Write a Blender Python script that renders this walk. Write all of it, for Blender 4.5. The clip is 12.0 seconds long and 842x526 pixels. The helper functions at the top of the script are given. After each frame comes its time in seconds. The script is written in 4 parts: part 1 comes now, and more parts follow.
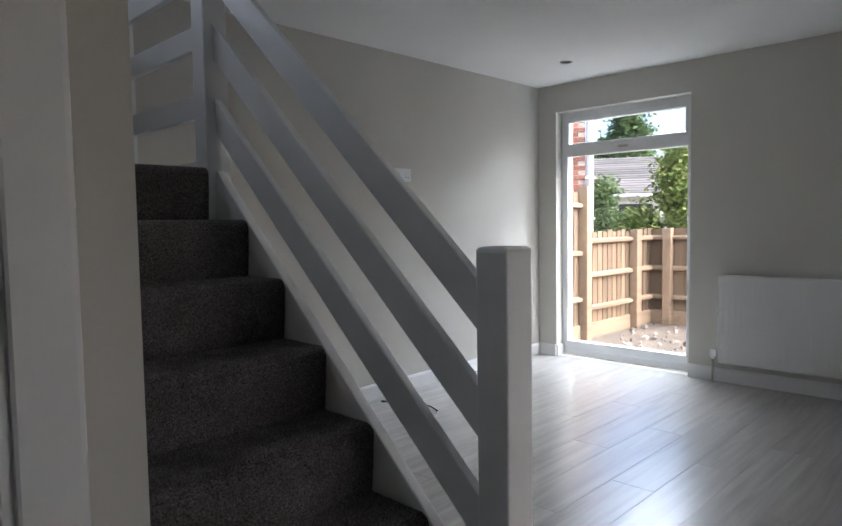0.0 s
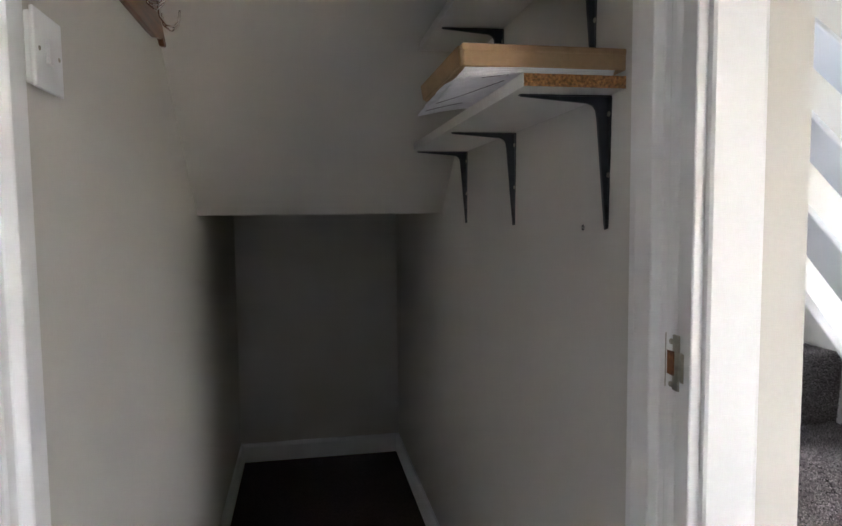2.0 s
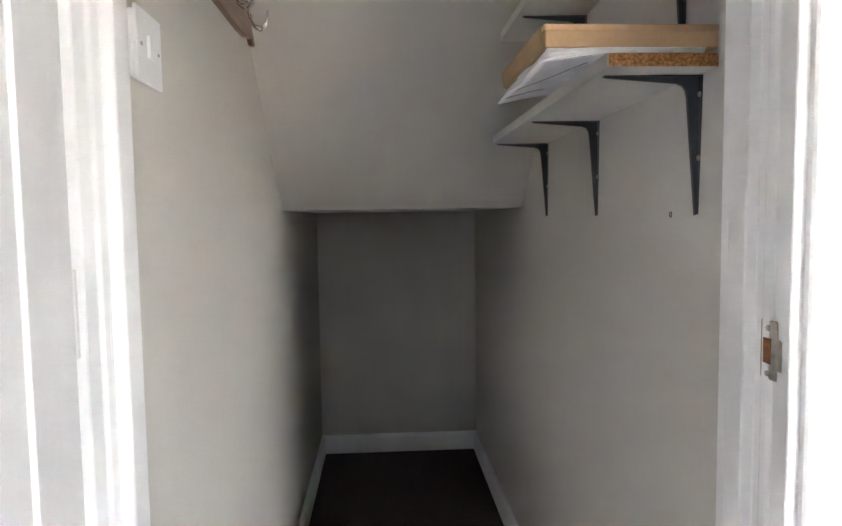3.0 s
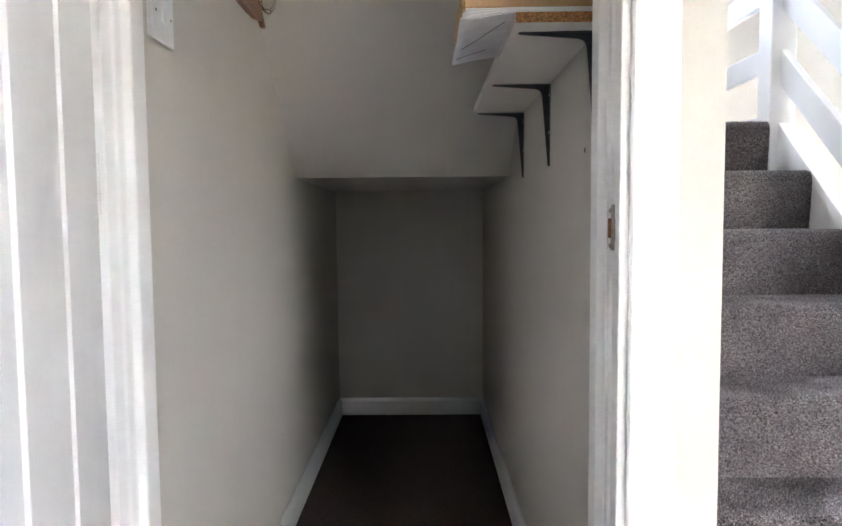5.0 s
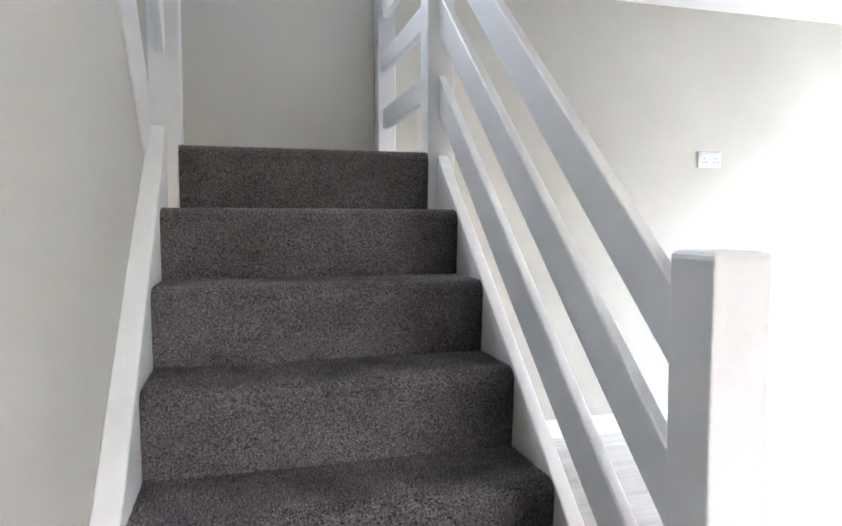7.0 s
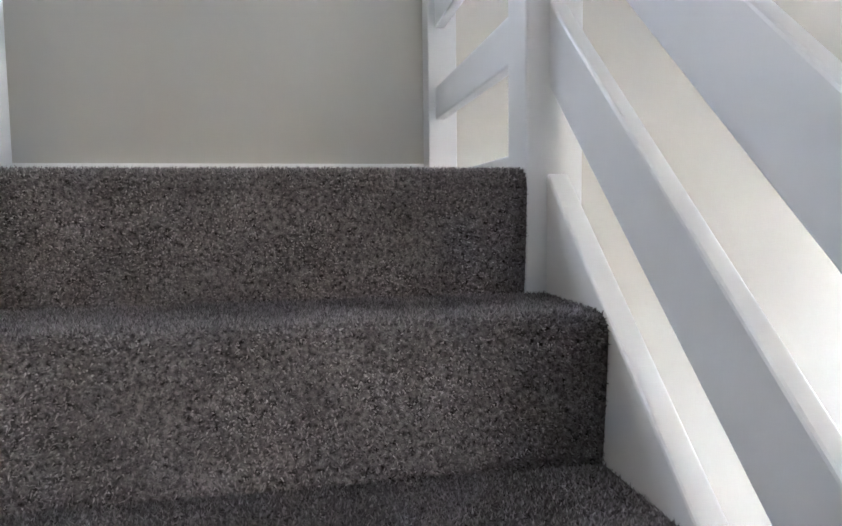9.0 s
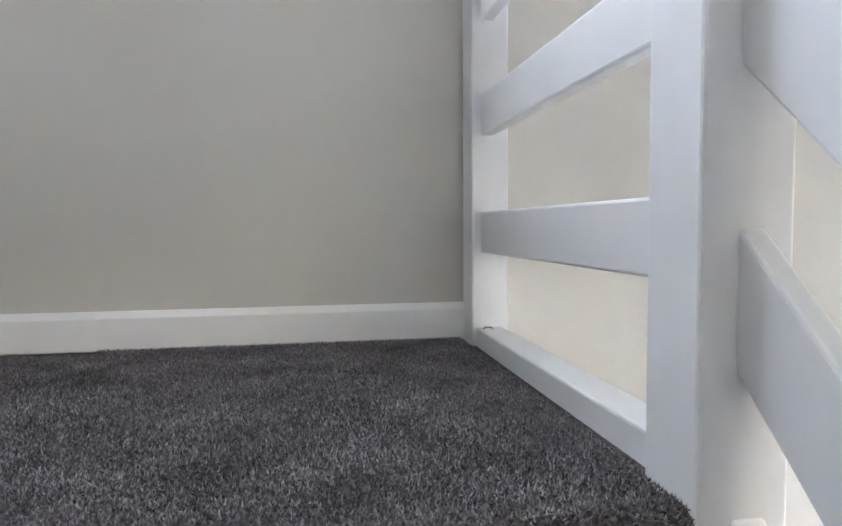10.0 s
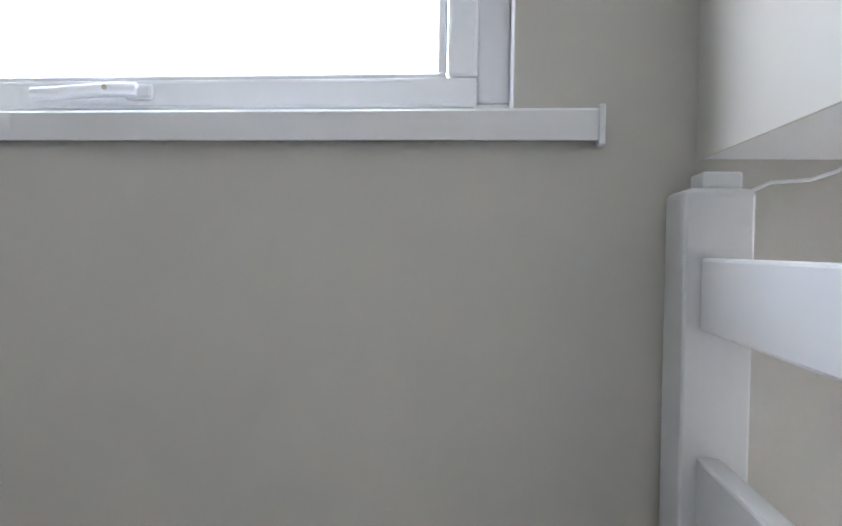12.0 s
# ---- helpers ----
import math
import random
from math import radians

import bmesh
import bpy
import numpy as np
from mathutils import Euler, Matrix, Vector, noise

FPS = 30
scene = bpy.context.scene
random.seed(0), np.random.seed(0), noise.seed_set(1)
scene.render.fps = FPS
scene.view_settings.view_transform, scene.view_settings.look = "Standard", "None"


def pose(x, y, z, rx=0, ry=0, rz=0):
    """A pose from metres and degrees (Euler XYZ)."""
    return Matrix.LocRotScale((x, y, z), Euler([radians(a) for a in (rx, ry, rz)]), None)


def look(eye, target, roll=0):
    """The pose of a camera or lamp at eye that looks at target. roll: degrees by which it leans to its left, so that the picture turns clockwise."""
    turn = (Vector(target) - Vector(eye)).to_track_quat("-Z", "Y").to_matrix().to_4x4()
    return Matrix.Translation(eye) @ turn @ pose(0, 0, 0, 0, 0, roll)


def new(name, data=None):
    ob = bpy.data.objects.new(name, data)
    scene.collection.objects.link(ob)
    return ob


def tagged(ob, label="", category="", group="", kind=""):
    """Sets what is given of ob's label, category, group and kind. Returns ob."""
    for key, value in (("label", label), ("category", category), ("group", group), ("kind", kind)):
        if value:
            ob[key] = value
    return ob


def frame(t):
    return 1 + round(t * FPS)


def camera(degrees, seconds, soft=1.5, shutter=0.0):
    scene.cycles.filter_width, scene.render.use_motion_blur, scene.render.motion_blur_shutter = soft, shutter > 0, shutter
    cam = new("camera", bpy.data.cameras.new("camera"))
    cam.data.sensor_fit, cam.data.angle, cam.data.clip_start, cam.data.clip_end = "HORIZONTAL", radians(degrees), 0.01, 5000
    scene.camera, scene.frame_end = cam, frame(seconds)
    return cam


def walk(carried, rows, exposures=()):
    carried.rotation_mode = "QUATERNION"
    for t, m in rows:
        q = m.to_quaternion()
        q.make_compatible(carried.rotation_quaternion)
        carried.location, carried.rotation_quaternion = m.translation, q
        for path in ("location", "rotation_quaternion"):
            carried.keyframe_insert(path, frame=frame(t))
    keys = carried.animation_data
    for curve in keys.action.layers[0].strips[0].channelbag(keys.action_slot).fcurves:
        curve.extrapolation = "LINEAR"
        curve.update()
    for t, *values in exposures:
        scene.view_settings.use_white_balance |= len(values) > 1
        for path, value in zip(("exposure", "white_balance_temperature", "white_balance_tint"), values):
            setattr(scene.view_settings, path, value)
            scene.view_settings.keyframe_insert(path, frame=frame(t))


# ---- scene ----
cam = camera(66.9, 12.0, soft=1.5)
PATH = [
    (0, (-1.106, -2.133, -0.207), (0.321, -0.736, -0.332), -0.9),
    (0.5, (-1.206, -2.114, -0.2), (-0.16, -0.414, -0.332), -0.6),
    (1, (-1.263, -2.1, -0.182), (-0.479, -0.267, -0.345), -0.8),
    (1.5, (-1.308, -2.08, -0.187), (-0.763, -0.162, -0.338), -0.8),
    (2, (-1.358, -2.047, -0.193), (-0.997, -0.086, -0.345), -0.6),
    (2.5, (-1.366, -2.037, -0.206), (-1.157, -0.053, -0.353), -0.8),
    (3, (-1.36, -2.048, -0.214), (-1.242, -0.057, -0.359), -0.8),
    (5, (-1.221, -2.281, -0.342), (-1.233, -0.285, -0.472), -0.5),
    (5.5, (-1.094, -2.265, -0.287), (-1.062, -0.27, -0.419), -0.3),
    (6, (-0.966, -2.221, -0.236), (-0.656, -0.25, -0.37), -0.5),
    (6.5, (-0.74, -2.112, -0.243), (-0.192, -0.193, -0.368), 0.5),
    (6.7, (-0.672, -2.073, -0.237), (-0.123, -0.154, -0.362), 0.2),
    (8.5, (-0.348, -1.242, -0.13), (0.089, 0.704, -0.278), -0.4),
    (9, (-0.328, -0.92, -0.066), (0.024, 1.043, -0.218), -0.7),
    (9.5, (-0.263, -0.621, 0.037), (0.042, 1.353, -0.057), -0.1),
    (10, (-0.327, -0.49, 0.252), (0.013, 1.477, 0.137), -0.4),
    (10.15, (-0.335, -0.458, 0.306), (0.007, 1.508, 0.182), -0.4),
    (10.5, (-0.32, -0.358, 0.438), (-0.004, 1.612, 0.304), -0.1),
    (11, (-0.24, -0.197, 0.519), (0.028, 1.785, 0.383), -0.5),
    (11.5, (-0.212, -0.061, 0.653), (-0.19, 1.936, 0.528), -0.2),
    (12, (-0.228, 0.048, 0.774), (-0.416, 2.038, 0.729), 0.9),
]
EXPOSURES = [(t, stops, 6000, 10) for t, stops in ((0, 2.5), (0.5, 2.7), (1, 3.65), (1.5, 4.4), (2, 5.35), (2.5, 6.05), (3, 6.25), (5, 5.9), (5.5, 5.7), (6, 5.45), (6.5, 4.95), (8.5, 4.85), (9.5, 5.1), (10, 5.0), (11, 4.65), (12, 4.45))]
walk(cam, [(t, look(eye, target, roll)) for t, eye, target, roll in PATH], EXPOSURES)

# ---------- levels and lines of the plan (metres; the half landing is z = 0) ----------
FLOOR = -1.33            # living room floor
CEIL = 0.897             # living room ceiling
RISE, GOING = 0.19, 0.207
SLOPE = RISE / GOING
NORTH = 0.918            # inner face of the outer wall behind the landing
EAST = 3.44              # inner face of the patio wall
WEST = -2.45
SOUTH = -4.6
FRONT = -1.465           # face of the cupboard front
STAIR_L = -0.84          # stair face of the dividing wall
CUP_R, CUP_L = -0.93, -1.662
TOP = 3.3                # upstairs ceiling over the stairwell
GROUND = -1.45

# ---------- world, sun and window light ----------
world = bpy.data.worlds.new("sky")
scene.world = world
world.use_nodes = True
wn = world.node_tree.nodes
sky = wn.new("ShaderNodeTexSky")
sky.sky_type = "NISHITA"
sky.sun_disc = False
sky.sun_elevation = radians(42)
sky.sun_rotation = radians(169)
sky.air_density, sky.dust_density, sky.ozone_density = 0.7, 5.0, 0.65
world.node_tree.links.new(sky.outputs["Color"], wn["Background"].inputs["Color"])
wn["Background"].inputs["Strength"].default_value = 0.15

sun_data = bpy.data.lights.new("sun", "SUN")
sun_data.energy, sun_data.angle, sun_data.color = 0.55, radians(12), (1.0, 0.98, 0.95)
sun = new("sun", sun_data)
sun.matrix_world = look((6, -30, 30), (0, 0, 0))


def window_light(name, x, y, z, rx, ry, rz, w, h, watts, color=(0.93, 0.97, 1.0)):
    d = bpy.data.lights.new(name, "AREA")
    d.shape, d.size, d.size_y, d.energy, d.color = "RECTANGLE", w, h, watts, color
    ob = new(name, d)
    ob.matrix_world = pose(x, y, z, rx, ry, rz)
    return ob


window_light("landing_daylight", -0.81, 1.16, 1.55, -90, 0, 0, 1.1, 1.0, 0.9, (1.0, 0.985, 0.975))
# added lamp, hidden above the patio view, boosts the sky's light indoors
patio_fill = window_light("patio_fill_light", 0, 0, 0, 0, 0, 0, 1.2, 1.4, 39)
patio_fill.matrix_world = look((4.5, 0.2, 1.55), (2.3, 0.0, -0.9))


# ---------- materials ----------
def material(name, color, rough=0.5, metal=0.0, grain=0.0, grain_scale=200.0, stain=0.0, stain_scale=3.0, bump=0.0, bump_scale=300.0, spec=0.5, coat=0.0):
    m = bpy.data.materials.new(name)
    m.use_nodes = True
    nt = m.node_tree
    n, l = nt.nodes, nt.links
    b = n["Principled BSDF"]
    b.inputs["Roughness"].default_value = rough
    b.inputs["Metallic"].default_value = metal
    b.inputs["Specular IOR Level"].default_value = spec
    b.inputs["Coat Weight"].default_value = coat
    tc = n.new("ShaderNodeTexCoord")
    src = None

    def vary(base_socket, amount, scale, detail):
        t = n.new("ShaderNodeTexNoise")
        t.inputs["Scale"].default_value = scale
        t.inputs["Detail"].default_value = detail
        l.new(tc.outputs["Object"], t.inputs["Vector"])
        r = n.new("ShaderNodeMapRange")
        r.inputs["From Min"].default_value, r.inputs["From Max"].default_value = 0.3, 0.7
        r.inputs["To Min"].default_value, r.inputs["To Max"].default_value = 1 - amount, 1 + amount
        l.new(t.outputs["Fac"], r.inputs["Value"])
        mx = n.new("ShaderNodeVectorMath")
        mx.operation = "SCALE"
        if base_socket is None:
            mx.inputs[0].default_value = color
        else:
            l.new(base_socket, mx.inputs[0])
        l.new(r.outputs["Result"], mx.inputs["Scale"])
        return mx.outputs["Vector"]

    if grain:
        src = vary(src, grain, grain_scale, 3)
    if stain:
        src = vary(src, stain, stain_scale, 4)
    if src is None:
        b.inputs["Base Color"].default_value = (*color, 1)
    else:
        l.new(src, b.inputs["Base Color"])
    if bump:
        t = n.new("ShaderNodeTexNoise")
        t.inputs["Scale"].default_value = bump_scale
        t.inputs["Detail"].default_value = 4
        l.new(tc.outputs["Object"], t.inputs["Vector"])
        bp = n.new("ShaderNodeBump")
        bp.inputs["Strength"].default_value = bump
        bp.inputs["Distance"].default_value = 0.004
        l.new(t.outputs["Fac"], bp.inputs["Height"])
        l.new(bp.outputs["Normal"], b.inputs["Normal"])
    return m


WALL = material("magnolia_emulsion", (0.61, 0.592, 0.545), 0.75, stain=0.03, stain_scale=2.0, bump=0.08, bump_scale=120)
CEILING = material("ceiling_emulsion", (0.8, 0.8, 0.79), 0.8, stain=0.02, bump=0.05, bump_scale=90)
GLOSS = material("white_gloss_paint", (0.82, 0.82, 0.82), 0.46, stain=0.012, stain_scale=7.0, bump=0.012, bump_scale=60)
SATIN = material("white_painted_joinery", (0.78, 0.79, 0.8), 0.4, stain=0.03, stain_scale=6.0, bump=0.06, bump_scale=40)
UPVC = material("white_upvc", (0.82, 0.83, 0.84), 0.3, stain=0.015, stain_scale=5.0)
CARPET = material("grey_twist_carpet", (0.12, 0.11, 0.113), 0.95, grain=0.8, grain_scale=170, stain=0.25, stain_scale=12, bump=1.0, bump_scale=320, spec=0.15)


def wood(name, color, dark, scale, axis, rough=0.5, spread=0.12, contrast=1.0):
    """Wood with stretched grain along an axis (0 x, 1 y, 2 z); each piece differs a little."""
    m = bpy.data.materials.new(name)
    m.use_nodes = True
    n, l = m.node_tree.nodes, m.node_tree.links
    b = n["Principled BSDF"]
    b.inputs["Roughness"].default_value = rough
    tc, info = n.new("ShaderNodeTexCoord"), n.new("ShaderNodeObjectInfo")
    add = n.new("ShaderNodeVectorMath")
    add.operation = "ADD"
    mul = n.new("ShaderNodeVectorMath")
    mul.operation = "SCALE"
    mul.inputs[0].default_value = (13.0, 7.0, 5.0)
    l.new(info.outputs["Random"], mul.inputs["Scale"])
    l.new(tc.outputs["Object"], add.inputs[0])
    l.new(mul.outputs["Vector"], add.inputs[1])
    mp = n.new("ShaderNodeMapping")
    s = [scale, scale, scale]
    s[axis] = scale * 0.06
    mp.inputs["Scale"].default_value = s
    l.new(add.outputs["Vector"], mp.inputs["Vector"])
    t = n.new("ShaderNodeTexNoise")
    t.inputs["Scale"].default_value = 1.0
    t.inputs["Detail"].default_value = 6
    t.inputs["Distortion"].default_value = 0.6
    l.new(mp.outputs["Vector"], t.inputs["Vector"])
    ramp = n.new("ShaderNodeValToRGB")
    ramp.color_ramp.elements[0].position = 0.5 - 0.2 / contrast
    ramp.color_ramp.elements[1].position = 0.5 + 0.2 / contrast
    ramp.color_ramp.elements[0].color = (*dark, 1)
    ramp.color_ramp.elements[1].color = (*color, 1)
    l.new(t.outputs["Fac"], ramp.inputs["Fac"])
    r = n.new("ShaderNodeMapRange")
    r.inputs["To Min"].default_value, r.inputs["To Max"].default_value = 1 - spread, 1 + spread
    l.new(info.outputs["Random"], r.inputs["Value"])
    mx = n.new("ShaderNodeVectorMath")
    mx.operation = "SCALE"
    l.new(ramp.outputs["Color"], mx.inputs[0])
    l.new(r.outputs["Result"], mx.inputs["Scale"])
    l.new(mx.outputs["Vector"], b.inputs["Base Color"])
    bp = n.new("ShaderNodeBump")
    bp.inputs["Strength"].default_value = 0.15
    bp.inputs["Distance"].default_value = 0.002
    l.new(t.outputs["Fac"], bp.inputs["Height"])
    l.new(bp.outputs["Normal"], b.inputs["Normal"])
    return m


def island_mix(name, colors, rough, translucent=0.0, spec=0.2, fleck=0.0, fleck_scale=150.0):
    """Each loose piece (tuft, leaf) takes its own tint between the colours."""
    m = bpy.data.materials.new(name)
    m.use_nodes = True
    n, l = m.node_tree.nodes, m.node_tree.links
    b = n["Principled BSDF"]
    b.inputs["Roughness"].default_value = rough
    b.inputs["Specular IOR Level"].default_value = spec
    g = n.new("ShaderNodeNewGeometry")
    ramp = n.new("ShaderNodeValToRGB")
    els = ramp.color_ramp.elements
    els[0].color, els[1].color = (*colors[0], 1), (*colors[-1], 1)
    for i, c in enumerate(colors[1:-1]):
        e = els.new((i + 1) / (len(colors) - 1))
        e.color = (*c, 1)
    l.new(g.outputs["Random Per Island"], ramp.inputs["Fac"])
    tc = n.new("ShaderNodeTexCoord")
    t = n.new("ShaderNodeTexNoise")
    t.inputs["Scale"].default_value = 9.0
    t.inputs["Detail"].default_value = 3
    l.new(tc.outputs["Object"], t.inputs["Vector"])
    r = n.new("ShaderNodeMapRange")
    r.inputs["From Min"].default_value, r.inputs["From Max"].default_value = 0.3, 0.7
    r.inputs["To Min"].default_value, r.inputs["To Max"].default_value = 0.7, 1.3
    l.new(t.outputs["Fac"], r.inputs["Value"])
    mx = n.new("ShaderNodeVectorMath")
    mx.operation = "SCALE"
    l.new(ramp.outputs["Color"], mx.inputs[0])
    l.new(r.outputs["Result"], mx.inputs["Scale"])
    if fleck:
        # neighbouring tufts share a light or dark twist of yarn
        ft = n.new("ShaderNodeTexNoise")
        ft.inputs["Scale"].default_value = fleck_scale
        ft.inputs["Detail"].default_value = 1.5
        l.new(tc.outputs["Object"], ft.inputs["Vector"])
        fr = n.new("ShaderNodeMapRange")
        fr.inputs["From Min"].default_value, fr.inputs["From Max"].default_value = 0.33, 0.67
        fr.inputs["To Min"].default_value, fr.inputs["To Max"].default_value = 1 - fleck, 1 + fleck
        l.new(ft.outputs["Fac"], fr.inputs["Value"])
        plain, mx = mx, n.new("ShaderNodeVectorMath")
        mx.operation = "SCALE"
        l.new(plain.outputs["Vector"], mx.inputs[0])
        l.new(fr.outputs["Result"], mx.inputs["Scale"])
    l.new(mx.outputs["Vector"], b.inputs["Base Color"])
    if translucent:
        b.inputs["Transmission Weight"].default_value = 0.0
        tr = n.new("ShaderNodeBsdfTranslucent")
        l.new(mx.outputs["Vector"], tr.inputs["Color"])
        mix = n.new("ShaderNodeMixShader")
        mix.inputs[0].default_value = translucent
        l.new(b.outputs["BSDF"], mix.inputs[1])
        l.new(tr.outputs["BSDF"], mix.inputs[2])
        l.new(mix.outputs["Shader"], n["Material Output"].inputs["Surface"])
    return m


def glass(name, rough=0.0):
    m = bpy.data.materials.new(name)
    m.use_nodes = True
    b = m.node_tree.nodes["Principled BSDF"]
    b.inputs["Transmission Weight"].default_value = 1.0
    b.inputs["Roughness"].default_value = rough
    b.inputs["IOR"].default_value = 1.45
    b.inputs["Base Color"].default_value = (0.97, 0.98, 0.98, 1)
    return m


def coated(m, weight, rough):
    """Adds a clear wear layer over a material."""
    b = m.node_tree.nodes["Principled BSDF"]
    b.inputs["Coat Weight"].default_value = weight
    b.inputs["Coat Roughness"].default_value = rough
    return m


SCREED = material("underlay", (0.08, 0.075, 0.07), 0.9, grain=0.2)
LAMINATE = coated(wood("grey_oak_laminate", (0.43, 0.412, 0.395), (0.29, 0.277, 0.263), 26, 0, 0.3, 0.1), 1.0, 0.24)
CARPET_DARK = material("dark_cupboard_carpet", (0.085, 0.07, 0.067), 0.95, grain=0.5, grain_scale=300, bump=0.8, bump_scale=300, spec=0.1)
PILE = island_mix("grey_carpet_tufts", [(0.085, 0.077, 0.082), (0.165, 0.152, 0.159), (0.255, 0.237, 0.244), (0.12, 0.11, 0.116), (0.3, 0.281, 0.287)], 0.9, spec=0.15, fleck=0.4, fleck_scale=190.0)
OLD_METAL = material("tarnished_steel", (0.45, 0.42, 0.36), 0.45, 0.8, stain=0.35, stain_scale=60)
RAW_WOOD = material("bare_brown_wood", (0.22, 0.09, 0.03), 0.8, grain=0.4, grain_scale=200)
STEEL = material("brushed_steel", (0.55, 0.52, 0.48), 0.3, 1.0, grain=0.06, grain_scale=300)
CHROME = material("bright_wire", (0.75, 0.73, 0.7), 0.15, 1.0)
DARK_METAL = material("dark_plastic", (0.03, 0.03, 0.032), 0.3, stain=0.1)
BRACKET = material("dark_grey_enamel", (0.045, 0.052, 0.065), 0.4, stain=0.15, stain_scale=20)
RAD_WHITE = material("radiator_enamel", (0.8, 0.8, 0.79), 0.35, stain=0.015)
MELAMINE = material("white_melamine", (0.74, 0.72, 0.68), 0.4, stain=0.04, stain_scale=8)
CHIPBOARD = material("raw_chipboard", (0.42, 0.2, 0.07), 0.85, grain=0.55, grain_scale=260, stain=0.2, stain_scale=60, bump=0.6, bump_scale=250)
CARDBOARD = material("brown_cardboard", (0.42, 0.275, 0.15), 0.8, grain=0.05, grain_scale=150, stain=0.08, stain_scale=14)
PAPER = material("white_paper", (0.72, 0.73, 0.76), 0.7, stain=0.09, stain_scale=26)
RACK_WOOD = wood("varnished_brown_wood", (0.22, 0.09, 0.035), (0.1, 0.038, 0.015), 60, 1, 0.28, 0.0)
GLASS = glass("clear_glass")
GLASS_W = glass("frosted_glass", 0.25)
SOIL = material("stony_soil", (0.14, 0.115, 0.092), 0.95, grain=0.35, grain_scale=60, stain=0.3, stain_scale=2.5, bump=1.0, bump_scale=25)
STONE = island_mix("broken_stone", [(0.12, 0.1, 0.085), (0.24, 0.21, 0.18), (0.36, 0.33, 0.3)], 0.9)
FENCE_WOOD = wood("weathered_fence_board", (0.22, 0.15, 0.095), (0.11, 0.075, 0.047), 30, 2, 0.85, 0.3)
RAIL_WOOD = wood("sawn_fence_timber", (0.3, 0.215, 0.145), (0.18, 0.127, 0.083), 24, 0, 0.85, 0.15)
BRICK = wood("red_brick", (0.29, 0.125, 0.085), (0.18, 0.075, 0.055), 60, 0, 0.9, 0.35)
MORTAR = material("pale_mortar", (0.4, 0.34, 0.29), 0.95, grain=0.15, grain_scale=60)
TILE = wood("grey_roof_tile", (0.17, 0.16, 0.155), (0.1, 0.094, 0.09), 5, 1, 0.9, 0.3)
TILE_DARK = material("brown_roof_tile", (0.14, 0.1, 0.085), 0.9, stain=0.2)
RENDER_WHITE = material("white_render", (0.75, 0.74, 0.71), 0.9, stain=0.05, stain_scale=1)
BARK = material("bark", (0.12, 0.085, 0.06), 0.95, grain=0.4, grain_scale=30, bump=0.8, bump_scale=30)
LEAF = island_mix("green_leaves", [(0.065, 0.115, 0.045), (0.115, 0.18, 0.075), (0.18, 0.24, 0.115)], 0.6, 0.35)
LEAF_LIGHT = island_mix("yellow_green_leaves", [(0.09, 0.14, 0.035), (0.17, 0.235, 0.07), (0.3, 0.32, 0.13)], 0.6, 0.35)


# ---------- mesh helpers ----------
def box_bm(x0, y0, z0, x1, y1, z1, bevel=0.0, segments=2):
    bm = bmesh.new()
    bmesh.ops.create_cube(bm, size=1.0)
    for v in bm.verts:
        v.co = ((x0 + x1) / 2 + v.co.x * (x1 - x0), (y0 + y1) / 2 + v.co.y * (y1 - y0), (z0 + z1) / 2 + v.co.z * (z1 - z0))
    if bevel:
        bmesh.ops.bevel(bm, geom=list(bm.edges), offset=bevel, segments=segments, profile=0.5, affect="EDGES")
    return bm


def prism_bm(profile, axis, a, b, bevel=0.0, segments=2):
    """A profile of (u, v) drawn along an axis from a to b. axis x: (y, z); y: (x, z); z: (x, y)."""
    bm = bmesh.new()

    def at(u, v, w):
        return {"x": (w, u, v), "y": (u, w, v), "z": (u, v, w)}[axis]

    first = [bm.verts.new(at(u, v, a)) for u, v in profile]
    last = [bm.verts.new(at(u, v, b)) for u, v in profile]
    bm.faces.new(first)
    bm.faces.new(last[::-1])
    k = len(profile)
    for i in range(k):
        bm.faces.new((first[i], last[i], last[(i + 1) % k], first[(i + 1) % k]))
    bmesh.ops.recalc_face_normals(bm, faces=bm.faces)
    if bevel:
        bmesh.ops.bevel(bm, geom=list(bm.edges), offset=bevel, segments=segments, profile=0.5, affect="EDGES")
    return bm


def merge(*bms):
    """Joins several bmeshes into the first."""
    out = bms[0]
    for other in bms[1:]:
        me = bpy.data.meshes.new("joined")
        other.to_mesh(me)
        other.free()
        out.from_mesh(me)
        bpy.data.meshes.remove(me)
    return out


def part(name, bm, mat, parent=None, label="", smooth=False):
    me = bpy.data.meshes.new(name)
    bm.to_mesh(me)
    bm.free()
    if smooth:
        for p in me.polygons:
            p.use_smooth = True
    me.materials.append(mat)
    ob = new(name, me)
    if parent is not None:
        ob.parent = parent
    if label:
        tagged(ob, label)
    return ob


def structure(name, bm, mat, label, category):
    return tagged(part(name, bm, mat), label, category, kind="structure")


def thing(name, label, category, group=""):
    return tagged(new(name), label, category, group)


